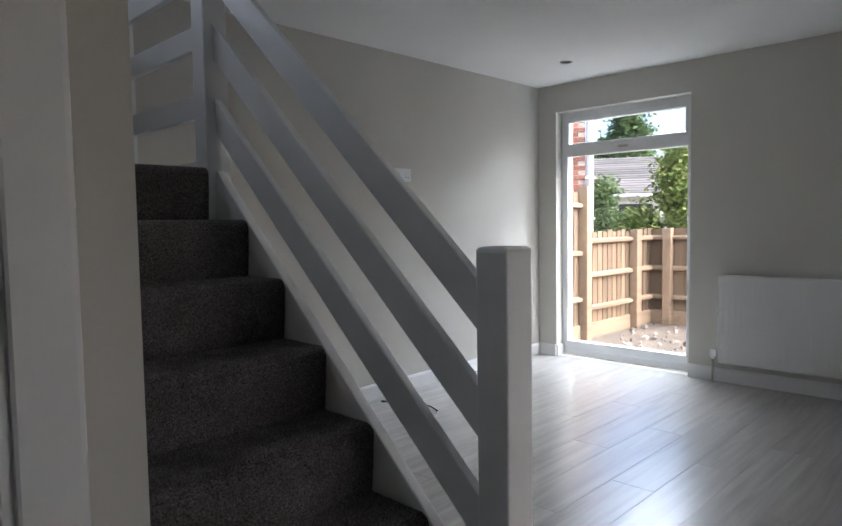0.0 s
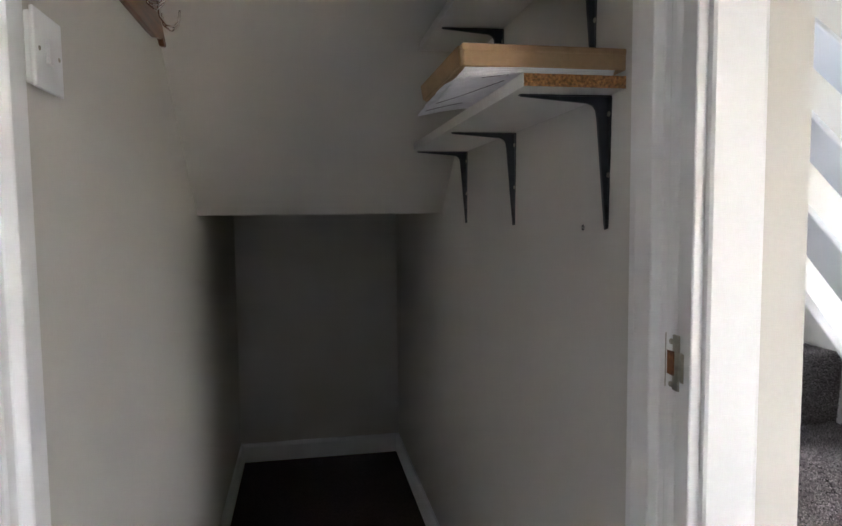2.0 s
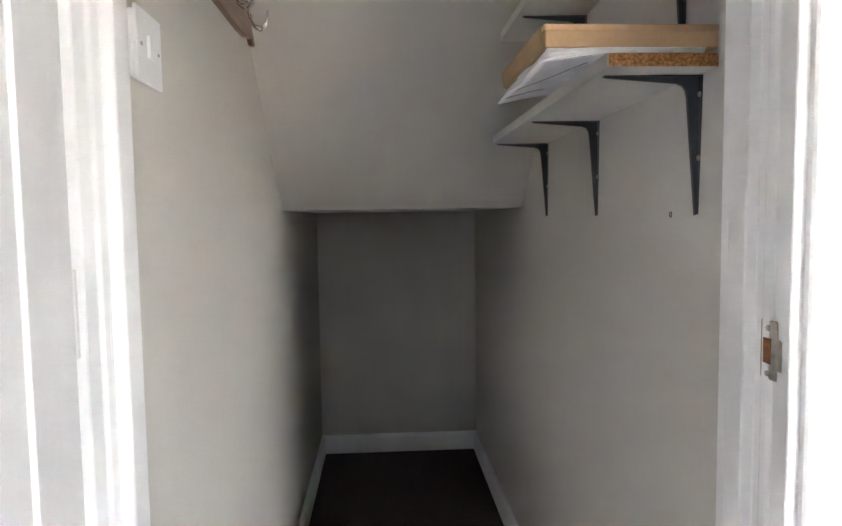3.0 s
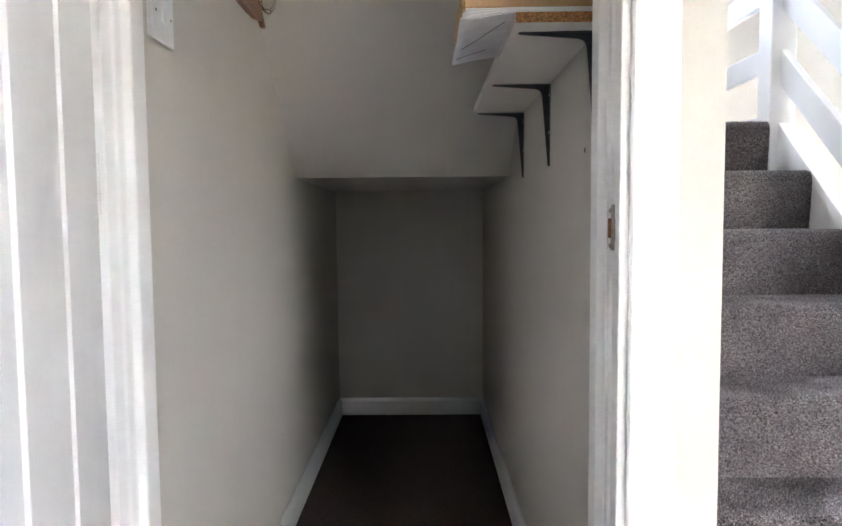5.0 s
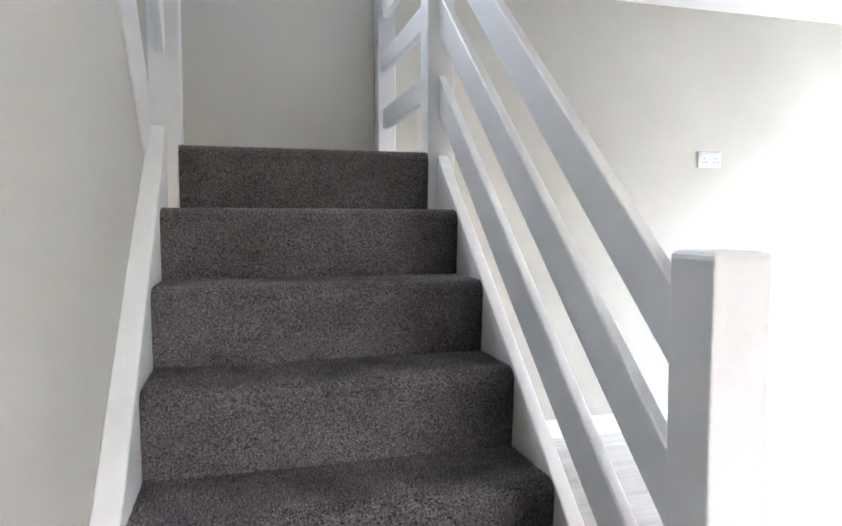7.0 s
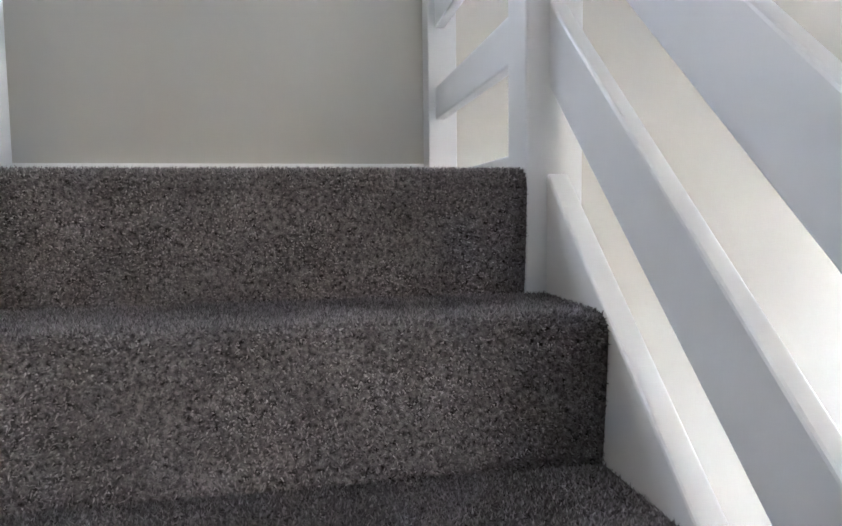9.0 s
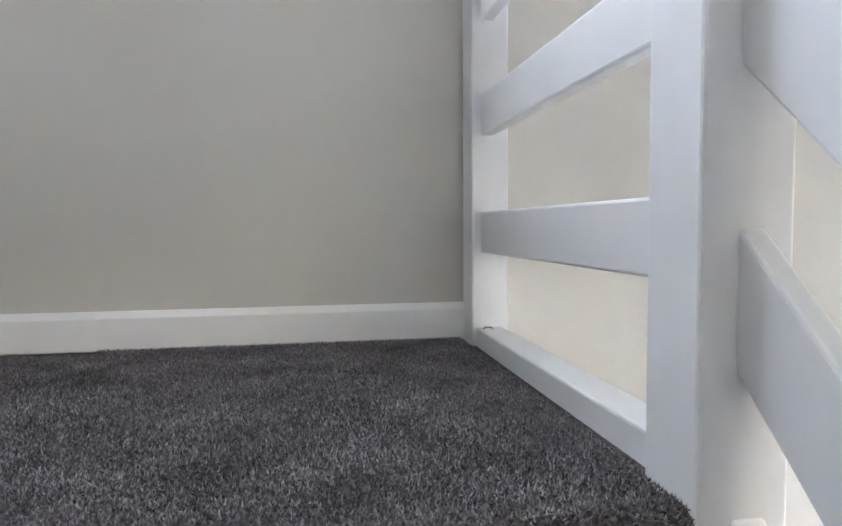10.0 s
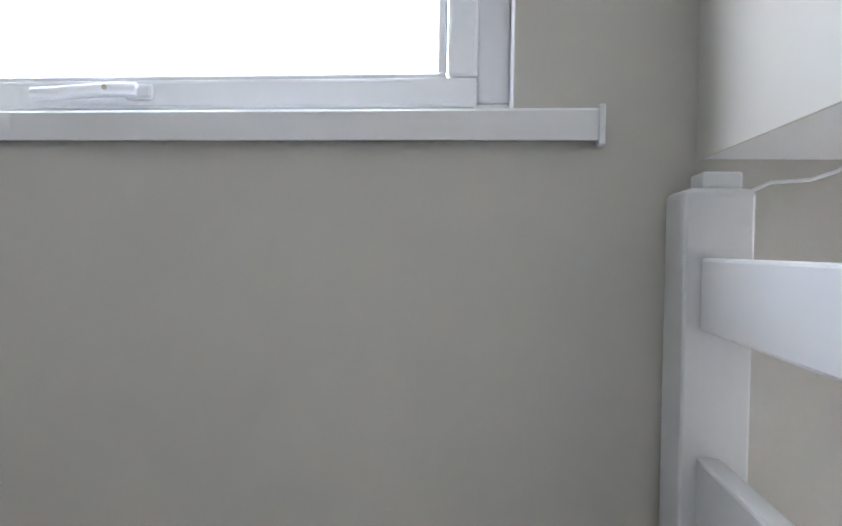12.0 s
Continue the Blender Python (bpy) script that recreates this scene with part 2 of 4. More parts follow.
# ---------- the large structure ----------
floor = structure("floor", box_bm(WEST, SOUTH, FLOOR - 0.15, EAST + 0.12, NORTH, FLOOR - 0.012), SCREED, "grey wood-effect laminate floor of the living room", "floor")
win = (-1.4, -0.188, 0.952, 2.1)   # stair window: x0, x1, z0, z1
nx0, nx1 = WEST - 0.25, EAST + 0.26
structure("wall_north", merge(
    box_bm(nx0, NORTH, FLOOR - 0.15, win[0], NORTH + 0.26, TOP),
    box_bm(win[0], NORTH, FLOOR - 0.15, win[1], NORTH + 0.26, win[2]),
    box_bm(win[0], NORTH, win[3], win[1], NORTH + 0.26, TOP),
    box_bm(win[1], NORTH, FLOOR - 0.15, nx1, NORTH + 0.26, TOP)), WALL, "magnolia painted outer wall behind the stairs and room", "wall")
py0, py1, pz1 = -0.343, 0.75, 0.676
structure("wall_east", merge(
    box_bm(EAST, SOUTH, FLOOR - 0.15, EAST + 0.26, py0, CEIL + 0.3),
    box_bm(EAST, py1, FLOOR - 0.15, EAST + 0.26, NORTH, CEIL + 0.3),
    box_bm(EAST, py0, pz1, EAST + 0.26, py1, CEIL + 0.3)), WALL, "magnolia painted patio wall with a deep reveal", "wall")
structure("wall_west", box_bm(WEST - 0.2, SOUTH, FLOOR - 0.15, WEST, NORTH, TOP), WALL, "plain magnolia painted side wall", "wall")
fx0, fx1, fz0, fz1 = 0.25, 1.25, -0.1, 0.6   # unseen opening added to the front wall, sized to light cupboard and stairs
structure("wall_south", merge(
    box_bm(WEST - 0.2, SOUTH - 0.25, FLOOR - 0.15, fx0, SOUTH, TOP),
    box_bm(fx0, SOUTH - 0.25, FLOOR - 0.15, fx1, SOUTH, fz0),
    box_bm(fx0, SOUTH - 0.25, fz1, fx1, SOUTH, TOP),
    box_bm(fx1, SOUTH - 0.25, FLOOR - 0.15, EAST + 0.26, SOUTH, TOP)), WALL, "plain magnolia painted front wall with an unseen opening added to let in light", "wall")
bx = 0.055
structure("ceiling", merge(
    box_bm(bx, SOUTH, CEIL, EAST, NORTH, CEIL + 0.22),
    box_bm(WEST, SOUTH, CEIL, bx, FRONT, CEIL + 0.22)), CEILING, "white painted plaster ceiling", "ceiling")
structure("ceiling_upper", box_bm(WEST, FRONT - 0.1, TOP, EAST, NORTH, TOP + 0.2), CEILING, "white painted ceiling over the stairwell", "ceiling")
structure("wall_bulkhead", merge(
    box_bm(bx, FRONT, CEIL + 0.22, bx + 0.1, NORTH, TOP),
    box_bm(WEST, FRONT - 0.1, CEIL + 0.22, bx + 0.1, FRONT, TOP)), WALL, "painted stairwell wall above the balustrade", "wall")
structure("wall_bulkhead_edge", box_bm(bx - 0.004, FRONT, CEIL - 0.002, bx, NORTH, TOP), WALL, "plastered edge of the stairwell opening", "wall")

# wall between cupboard and lower flight, cut along the upper flight
structure("wall_divide", prism_bm([(FRONT, FLOOR), (NORTH, FLOOR), (NORTH, -0.166), (0.03, -0.166), (0.02, -0.12), (-1.14, 0.94), (-1.14, 1.12), (FRONT, 1.12)], "x", CUP_R, STAIR_L), WALL, "magnolia painted wall beside the stairs", "wall")
jl, jr = -1.625, -0.974           # lining faces of the cupboard doorway
HEAD = FLOOR + 2.0
structure("wall_cupboard", merge(
    box_bm(WEST, FRONT, FLOOR, jl - 0.03, FRONT + 0.1, CEIL + 0.22),
    box_bm(jl - 0.03, FRONT, HEAD + 0.03, CUP_R, FRONT + 0.1, CEIL + 0.22),
    box_bm(jr + 0.028, FRONT + 0.002, FLOOR, CUP_R, FRONT + 0.1, HEAD + 0.03)), WALL, "magnolia painted wall round the cupboard doorway", "wall")
structure("wall_cupboard_side", box_bm(CUP_L - 0.1, FRONT + 0.1, FLOOR, CUP_L, NORTH, TOP), WALL, "magnolia painted cupboard side wall", "wall")
sy, sz, ss = -0.09, -0.188, 0.91
structure("ceiling_soffit", prism_bm([(sy, sz), (FRONT + 0.1, sz + (sy - FRONT - 0.1) * ss), (FRONT + 0.1, sz + (sy - FRONT - 0.1) * ss + 0.1), (sy, sz + 0.14)], "x", CUP_L, CUP_R), WALL, "sloping painted soffit under the upper flight", "ceiling")
structure("ceiling_recess", box_bm(CUP_L, sy, -0.19, CUP_R, NORTH, -0.172), WALL, "painted plasterboard under the half landing", "ceiling")
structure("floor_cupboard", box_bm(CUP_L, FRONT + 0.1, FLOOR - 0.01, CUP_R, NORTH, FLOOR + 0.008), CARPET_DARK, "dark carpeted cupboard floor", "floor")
structure("landing", merge(box_bm(-0.758, 0.02, -0.165, 0.03, NORTH, -0.006), box_bm(CUP_L, 0.02, -0.165, -0.758, NORTH, -0.006)), CARPET, "grey carpeted half landing", "landing")


# ---------- skirtings ----------
def skirting_x(x0, x1, y, z, h, t=0.016, face=-1):
    """Along x on a wall at y; face -1 looks south."""
    p = [(y, z), (y, z + h), (y + face * t * 0.55, z + h), (y + face * t, z + h - 0.014), (y + face * t, z)]
    return prism_bm(p, "x", x0, x1)


def skirting_y(y0, y1, x, z, h, t=0.016, face=-1):
    p = [(x, z), (x, z + h), (x + face * t * 0.55, z + h), (x + face * t, z + h - 0.014), (x + face * t, z)]
    return prism_bm(p, "y", y0, y1)


structure("baseboard", skirting_x(0.1, EAST, NORTH, FLOOR, 0.095), GLOSS, "white gloss skirting under the outer wall", "skirting")
structure("baseboard_patio", merge(skirting_y(SOUTH, py0, EAST, FLOOR, 0.095), skirting_y(py1, NORTH - 0.018, EAST, FLOOR, 0.095), skirting_x(EAST, EAST + 0.085, py1, FLOOR, 0.095)), GLOSS, "white gloss skirting on the patio wall", "skirting")
structure("baseboard_landing", skirting_x(-1.6, 0.028, NORTH, 0.0, 0.08), GLOSS, "white gloss skirting on the half landing", "skirting")
structure("baseboard_cupboard", merge(skirting_x(CUP_L, CUP_R, NORTH, FLOOR + 0.008, 0.085), skirting_y(FRONT + 0.14, NORTH - 0.02, CUP_L, FLOOR + 0.008, 0.085, face=1), skirting_y(FRONT + 0.14, NORTH - 0.02, CUP_R, FLOOR + 0.008, 0.085)), SATIN, "white painted skirting inside the cupboard", "skirting")


# ---------- cupboard doorway ----------
door_frame = thing("door_frame", "white gloss door lining with moulded architrave, wavy old paint", "door frame")
door_frame["kind"] = "structure"


def lining_profile(x, s):
    """Plan of one jamb; s is +1 where the opening lies towards +x."""
    pts = [(x - s * 0.028, FRONT - 0.004), (x - s * 0.0, FRONT - 0.004), (x, FRONT + 0.022), (x + s * 0.003, FRONT + 0.026), (x + s * 0.003, FRONT + 0.036), (x, FRONT + 0.04),
           (x, FRONT + 0.052), (x + s * 0.012, FRONT + 0.055), (x + s * 0.012, FRONT + 0.09), (x + s * 0.009, FRONT + 0.094), (x, FRONT + 0.097), (x, FRONT + 0.125), (x - s * 0.028, FRONT + 0.125)]
    return pts


part("jamb", prism_bm(lining_profile(jl, 1), "z", FLOOR, HEAD, 0.0015, 1), GLOSS, door_frame)
jamb_r = part("jamb", prism_bm(lining_profile(jr, -1), "z", FLOOR, HEAD, 0.0015, 1), GLOSS, door_frame)
part("head", box_bm(jl - 0.028, FRONT - 0.004, HEAD, jr + 0.028, FRONT + 0.125, HEAD + 0.026, 0.002, 1), GLOSS, door_frame)


def architrave_profile(x, s):
    """s points away from the opening; the moulding is thicker outside."""
    y = FRONT
    return [(x, y), (x, y - 0.011), (x + s * 0.003, y - 0.0135), (x + s * 0.018, y - 0.0145), (x + s * 0.036, y - 0.0152), (x + s * 0.054, y - 0.0158), (x + s * 0.0585, y - 0.0145), (x + s * 0.061, y - 0.011), (x + s * 0.062, y)]


part("architrave", prism_bm(architrave_profile(jr + 0.012, 1), "z", FLOOR, HEAD + 0.04), GLOSS, door_frame)
part("architrave", prism_bm(architrave_profile(jl - 0.012, -1), "z", FLOOR, HEAD + 0.04), GLOSS, door_frame)
part("architrave", box_bm(jl - 0.074, FRONT - 0.017, HEAD + 0.04, jr + 0.074, FRONT, HEAD + 0.1, 0.004), GLOSS, door_frame)

strike = thing("strike_plate", "worn brass strike plate half painted over in white", "strike plate")
zs = -0.352
sp = box_bm(jr - 0.0022, FRONT + 0.014, zs - 0.03, jr + 0.0, FRONT + 0.04, zs + 0.03, 0.0008, 1)
part("plate", sp, OLD_METAL, strike)
part("latch_hole", box_bm(jr - 0.0032, FRONT + 0.021, zs - 0.014, jr - 0.0024, FRONT + 0.034, zs + 0.012, 0.0003, 1), RAW_WOOD, strike, "bare brown wood showing in the latch hole")
part("lip", prism_bm([(jr - 0.002, FRONT + 0.014), (jr - 0.004, FRONT + 0.006), (jr - 0.003, FRONT + 0.003), (jr, FRONT + 0.012)], "z", zs - 0.018, zs + 0.012), OLD_METAL, strike)
for dz in (-0.024, 0.022):
    sc = bmesh.new()
    bmesh.ops.create_cone(sc, cap_ends=True, segments=12, radius1=0.0035, radius2=0.0028, depth=0.0015, matrix=Matrix.Translation((jr - 0.0028, FRONT + 0.027, zs + dz)) @ Matrix.Rotation(radians(-90), 4, "Y"))
    part("screw", sc, OLD_METAL, strike)


def lathe(points, segments=24, m=Matrix()):
    """Turned body from (radius, height) points."""
    bm = bmesh.new()
    rings = []
    for r, h in points:
        rings.append([bm.verts.new(m @ Vector((r * math.cos(2 * math.pi * i / segments), r * math.sin(2 * math.pi * i / segments), h))) for i in range(segments)])
    for a, b in zip(rings, rings[1:]):
        for i in range(segments):
            bm.faces.new((a[i], a[(i + 1) % segments], b[(i + 1) % segments], b[i]))
    bm.faces.new(rings[0][::-1])
    bm.faces.new(rings[-1])
    bmesh.ops.recalc_face_normals(bm, faces=bm.faces)
    return bm


def tube(points, radius, segments=10, m=Matrix()):
    """A round bar swept along points."""
    bm = bmesh.new()
    pts = [Vector(p) for p in points]
    rings = []
    for i, p in enumerate(pts):
        d = (pts[min(i + 1, len(pts) - 1)] - pts[max(i - 1, 0)]).normalized()
        side = d.cross(Vector((0, 0, 1)))
        if side.length < 0.05:
            side = d.cross(Vector((1, 0, 0)))
        side.normalize()
        up = side.cross(d)
        r = radius[i] if isinstance(radius, (list, tuple)) else radius
        rings.append([bm.verts.new(m @ (p + r * (math.cos(2 * math.pi * k / segments) * side + math.sin(2 * math.pi * k / segments) * up))) for k in range(segments)])
    for a, b in zip(rings, rings[1:]):
        for k in range(segments):
            bm.faces.new((a[k], a[(k + 1) % segments], b[(k + 1) % segments], b[k]))
    bm.faces.new(rings[0][::-1])
    bm.faces.new(rings[-1])
    bmesh.ops.recalc_face_normals(bm, faces=bm.faces)
    return bm


# cupboard door, swung wide open, with its lever handle
door = tagged(thing("door_1", "white painted boarded cupboard door standing wide open", "door"), kind="structure")
DOOR_W, DOOR_T = 0.612, 0.035
part("leaf", box_bm(0.004, -DOOR_T, 0.01, DOOR_W, 0, 1.985, 0.003), GLOSS, door)
n_boards = 5
bw = (DOOR_W - 0.006) / n_boards
for i in range(n_boards):
    x0 = 0.005 + i * bw
    part("board", prism_bm([(x0 + 0.002, 0.0), (x0 + bw - 0.002, 0.0), (x0 + bw - 0.002, 0.004), (x0 + bw - 0.007, 0.009), (x0 + 0.007, 0.009), (x0 + 0.002, 0.004)], "z", 0.012, 1.982), GLOSS, door)
hx, hz = DOOR_W - 0.055, 0.93
lever = part("lever_handle", lathe([(0.026, 0), (0.026, 0.006), (0.022, 0.009)], 24, Matrix.Translation((hx, 0.009, hz)) @ Matrix.Rotation(radians(-90), 4, "X")), STEEL, door, "brushed steel lever handle with a curved end", True)
part("neck", lathe([(0.0085, 0), (0.0085, 0.045), (0.0075, 0.048)], 16, Matrix.Translation((hx, 0.017, hz)) @ Matrix.Rotation(radians(-90), 4, "X")), STEEL, lever, smooth=True)
curve = [(hx + 0.012, 0.052, hz), (hx, 0.054, hz), (hx - 0.02, 0.055, hz + 0.002), (hx - 0.05, 0.055, hz + 0.008), (hx - 0.08, 0.055, hz + 0.01), (hx - 0.1, 0.053, hz + 0.004), (hx - 0.115, 0.045, hz - 0.008)]
part("lever", tube(curve, [0.0095, 0.0095, 0.0095, 0.009, 0.009, 0.0085, 0.008], 14), STEEL, lever, smooth=True)
for hzz in (0.25, 1.0, 1.75):
    part("hinge", lathe([(0.006, 0), (0.006, 0.075)], 10, Matrix.Translation((0, 0.003, hzz))), GLOSS, door, smooth=True)
door.matrix_world = pose(jl - 0.004, FRONT - 0.03, FLOOR, 0, 0, -79)


# ---------- lower flight ----------
def step_profile(k):
    """Side outline (y, z) of step k below the landing, with a rounded carpet nosing."""
    z, y = -k * RISE, -k * GOING
    depth = GOING + 0.02 if k else 0.05
    pts = [(y + depth, z - RISE), (y + 0.012, z - RISE), (y + 0.004, z - 0.1)]
    for a in range(0, 95, 15):
        pts.append((y + 0.028 - 0.028 * math.cos(radians(a)), z - 0.028 + 0.028 * math.sin(radians(a))))
    pts.append((y + depth, z))
    return pts


stairs = thing("staircase", "white staircase with thick grey twist carpet and a closed string", "stairs")
for k in range(7):
    x0, x1 = (-0.758, 0.0) if k == 0 else (-0.79, 0.03)
    part("step", prism_bm(step_profile(k), "x", x0, x1), CARPET, stairs)


def sloped(y0, y1, za, zb, x0, x1, up=1, bevel=0.004):
    """A board from y0 to y1 along the pitch; za and zb are its lower and upper edges at y = 0. up -1 climbs towards -y."""
    s = SLOPE * up
    return prism_bm([(y0, za + y0 * s), (y1, za + y1 * s), (y1, zb + y1 * s), (y0, zb + y0 * s)], "x", x0, x1, bevel, 2)


NEWEL_Y = -1.312
part("string", sloped(NEWEL_Y + 0.08, 0.002, -0.30, -0.008, 0.031, 0.066), GLOSS, stairs)
part("wall_string", sloped(-1.36, 0.015, -0.26, 0.045, STAIR_L, -0.79, bevel=0.004), GLOSS, stairs)
part("apron", box_bm(STAIR_L + 0.001, 0.004, -0.19, -0.759, 0.034, -0.004, 0.002, 1), GLOSS, stairs)

rail = thing("balustrade", "white painted open balustrade with wide flat rails", "balustrade")


def post(x0, y0, x1, y1, z0, z1, parent):
    """Square post with a chamfered top."""
    bm = box_bm(x0, y0, z0, x1, y1, z1)
    top = [e for e in bm.edges if all(v.co.z > z1 - 1e-4 for v in e.verts)]
    bmesh.ops.bevel(bm, geom=top, offset=0.012, segments=3, profile=0.5, affect="EDGES")
    side = [e for e in bm.edges if abs(e.verts[0].co.z - e.verts[1].co.z) > 0.3]
    bmesh.ops.bevel(bm, geom=side, offset=0.004, segments=2, profile=0.5, affect="EDGES")
    return part("newel_post", bm, SATIN, parent)


post(-0.003, NEWEL_Y, 0.089, NEWEL_Y + 0.088, FLOOR, -0.262, rail)
post(0.0, 0.004, 0.091, 0.092, -0.55, CEIL - 0.004, rail)
post(0.012, 0.832, 0.093, NORTH - 0.004, -0.2, 0.852, rail)
for za in (0.118, 0.381, 0.637):
    part("rail", sloped(NEWEL_Y + 0.08, 0.006, za, za + 0.127, 0.036, 0.062), SATIN, rail)
for za in (0.195, 0.443, 0.681):
    part("rail", box_bm(0.032, 0.09, za, 0.06, 0.834, za + 0.087, 0.004), SATIN, rail)
part("kerb", box_bm(0.02, 0.09, -0.17, 0.078, 0.829, 0.034, 0.004), SATIN, rail, "white painted kerb along the landing edge")

for sy0, sx0 in ((0.805, 0.03), (0.118, 0.026)):
    part("staple", tube([(sx0, sy0, 0.034), (sx0 + 0.002, sy0 - 0.003, 0.0385), (sx0 + 0.016, sy0 - 0.006, 0.0385), (sx0 + 0.018, sy0 - 0.007, 0.034)], 0.0014, 6), DARK_METAL, rail, "small dark wire staple")

# upper flight, climbing back over the cupboard
upper = thing("upper_staircase", "white upper staircase with grey carpet over the cupboard", "stairs")
for k in range(1, 9):
    y = 0.02 - (k - 1) * GOING
    z = k * RISE
    part("step", box_bm(CUP_L, y - GOING - 0.015, z - RISE, -0.882, y, z, 0.012), CARPET, upper)
part("string", sloped(-1.3, 0.03, -0.125, 0.17, -0.88, -0.834, -1), GLOSS, upper)
upper_rail = thing("upper_balustrade", "white painted balustrade beside the upper flight", "balustrade")
post(-0.84, 0.036, -0.752, 0.124, -0.006, 1.35, upper_rail)
for za in (0.30, 0.56, 0.82):
    part("rail", sloped(-1.2, 0.04, za, za + 0.127, -0.818, -0.792, -1), SATIN, upper_rail)

# ---------- landing window ----------
w1 = thing("window_1", "white plastic framed landing window with frosted bright glass", "window")
w1["kind"] = "structure"
wx0, wx1, wz0, wz1 = win
fy = NORTH + 0.1


def ring(x0, x1, z0, z1, y0, y1, t, bevel=0.004):
    """A rectangular frame in the x-z plane."""
    return merge(box_bm(x0, y0, z0, x1, y1, z0 + t, bevel), box_bm(x0, y0, z1 - t, x1, y1, z1, bevel), box_bm(x0, y0 + 0.0005, z0 + t, x0 + t, y1 - 0.0005, z1 - t, bevel), box_bm(x1 - t, y0 + 0.0005, z0 + t, x1, y1 - 0.0005, z1 - t, bevel))


part("window_frame", ring(wx0, wx1 - 0.002, wz0 - 0.008, wz1, fy, fy + 0.06, 0.05), UPVC, w1)
sash = part("sash", ring(wx0 + 0.045, wx1 - 0.05, wz0 + 0.034, wz1 - 0.045, fy - 0.014, fy + 0.05, 0.045, 0.006), UPVC, w1)
pane = part("pane", box_bm(wx0 + 0.09, fy + 0.012, wz0 + 0.07, wx1 - 0.09, fy + 0.016, wz1 - 0.09), GLASS_W, w1)
pane.visible_shadow = False
part("bead", ring(wx0 + 0.092, wx1 - 0.097, wz0 + 0.074, wz1 - 0.092, fy - 0.004, fy + 0.012, 0.014, 0.004), UPVC, w1)
handle = part("window_handle", box_bm(-0.785, fy - 0.026, wz0 + 0.046, -0.738, fy - 0.0145, wz0 + 0.07, 0.006), UPVC, w1, "white cast window handle with a key lock")
part("grip", tube([(-0.76, fy - 0.032, wz0 + 0.059), (-0.79, fy - 0.038, wz0 + 0.058), (-0.85, fy - 0.042, wz0 + 0.054), (-0.92, fy - 0.042, wz0 + 0.051)], [0.011, 0.0115, 0.011, 0.0105], 12), UPVC, handle, smooth=True)
part("lock", lathe([(0.0045, 0), (0.004, 0.003)], 10, Matrix.Translation((-0.8, fy - 0.049, wz0 + 0.059)) @ Matrix.Rotation(radians(90), 4, "X")), OLD_METAL, handle)
part("reveal", merge(box_bm(wx1 - 0.0015, NORTH + 0.002, wz0, wx1 + 0.0, fy, wz1)), GLOSS, w1)
sill = thing("window_sill", "white plastic window sill board with an end cap", "window sill")
SILL_Y = NORTH - 0.022
nose = [(SILL_Y + 0.004, 0.961), (SILL_Y, 0.957), (SILL_Y, 0.919), (SILL_Y + 0.009, 0.919), (SILL_Y + 0.009, 0.944)]
part("board", prism_bm([(NORTH + 0.1, 0.961)] + nose + [(NORTH + 0.1, 0.944)], "x", wx0 + 0.002, wx1 - 0.002), UPVC, sill)
part("nose", prism_bm([(NORTH - 0.002, 0.961)] + nose + [(NORTH - 0.002, 0.944)], "x", wx1 - 0.002, -0.08), UPVC, sill)
part("end_cap", box_bm(-0.08, SILL_Y - 0.004, 0.912, -0.071, NORTH - 0.001, 0.965, 0.0015, 1), UPVC, sill)

# ---------- patio door ----------
patio = thing("patio_door", "white plastic fixed patio window with a top light", "patio door")
patio["kind"] = "structure"
dx = EAST + 0.085


def ring_y(y0, y1, z0, z1, x0, x1, t, bevel=0.005):
    return merge(box_bm(x0, y0, z0, x1, y1, z0 + t, bevel), box_bm(x0, y0, z1 - t, x1, y1, z1, bevel), box_bm(x0 + 0.0005, y0, z0 + t, x1 - 0.0005, y0 + t, z1 - t, bevel), box_bm(x0 + 0.0005, y1 - t, z0 + t, x1 - 0.0005, y1, z1 - t, bevel))


part("door_frame", ring_y(py0, py1 - 0.002, FLOOR + 0.01, pz1, dx, dx + 0.065, 0.055), UPVC, patio)
part("transom", box_bm(dx - 0.006, py0 + 0.05, 0.316, dx + 0.06, py1 - 0.055, 0.415, 0.006), UPVC, patio)
part("bottom_rail", box_bm(dx - 0.012, py0 + 0.05, FLOOR + 0.06, dx + 0.055, py1 - 0.055, FLOOR + 0.13, 0.008), UPVC, patio)
part("top_sash", ring_y(py0 + 0.05, py1 - 0.052, 0.396, pz1 - 0.063, dx - 0.01, dx + 0.05, 0.022), UPVC, patio)
part("head_rail", box_bm(dx - 0.004, py0 + 0.054, pz1 - 0.07, dx + 0.06, py1 - 0.056, pz1 - 0.052, 0.004), UPVC, patio)
part("catch", box_bm(dx - 0.022, 0.16, 0.355, dx - 0.006, 0.24, 0.373, 0.005), STEEL, patio, "small metal window catch")
for z0, z1 in ((FLOOR + 0.11, 0.35), (0.43, pz1 - 0.065)):
    g = part("pane", box_bm(dx + 0.028, py0 + 0.053, z0, dx + 0.032, py1 - 0.056, z1), GLASS, patio)
    g.visible_shadow = False
part("threshold", box_bm(EAST + 0.01, py0 + 0.002, FLOOR - 0.012, dx, py1 - 0.02, FLOOR + 0.006, 0.003), UPVC, patio)

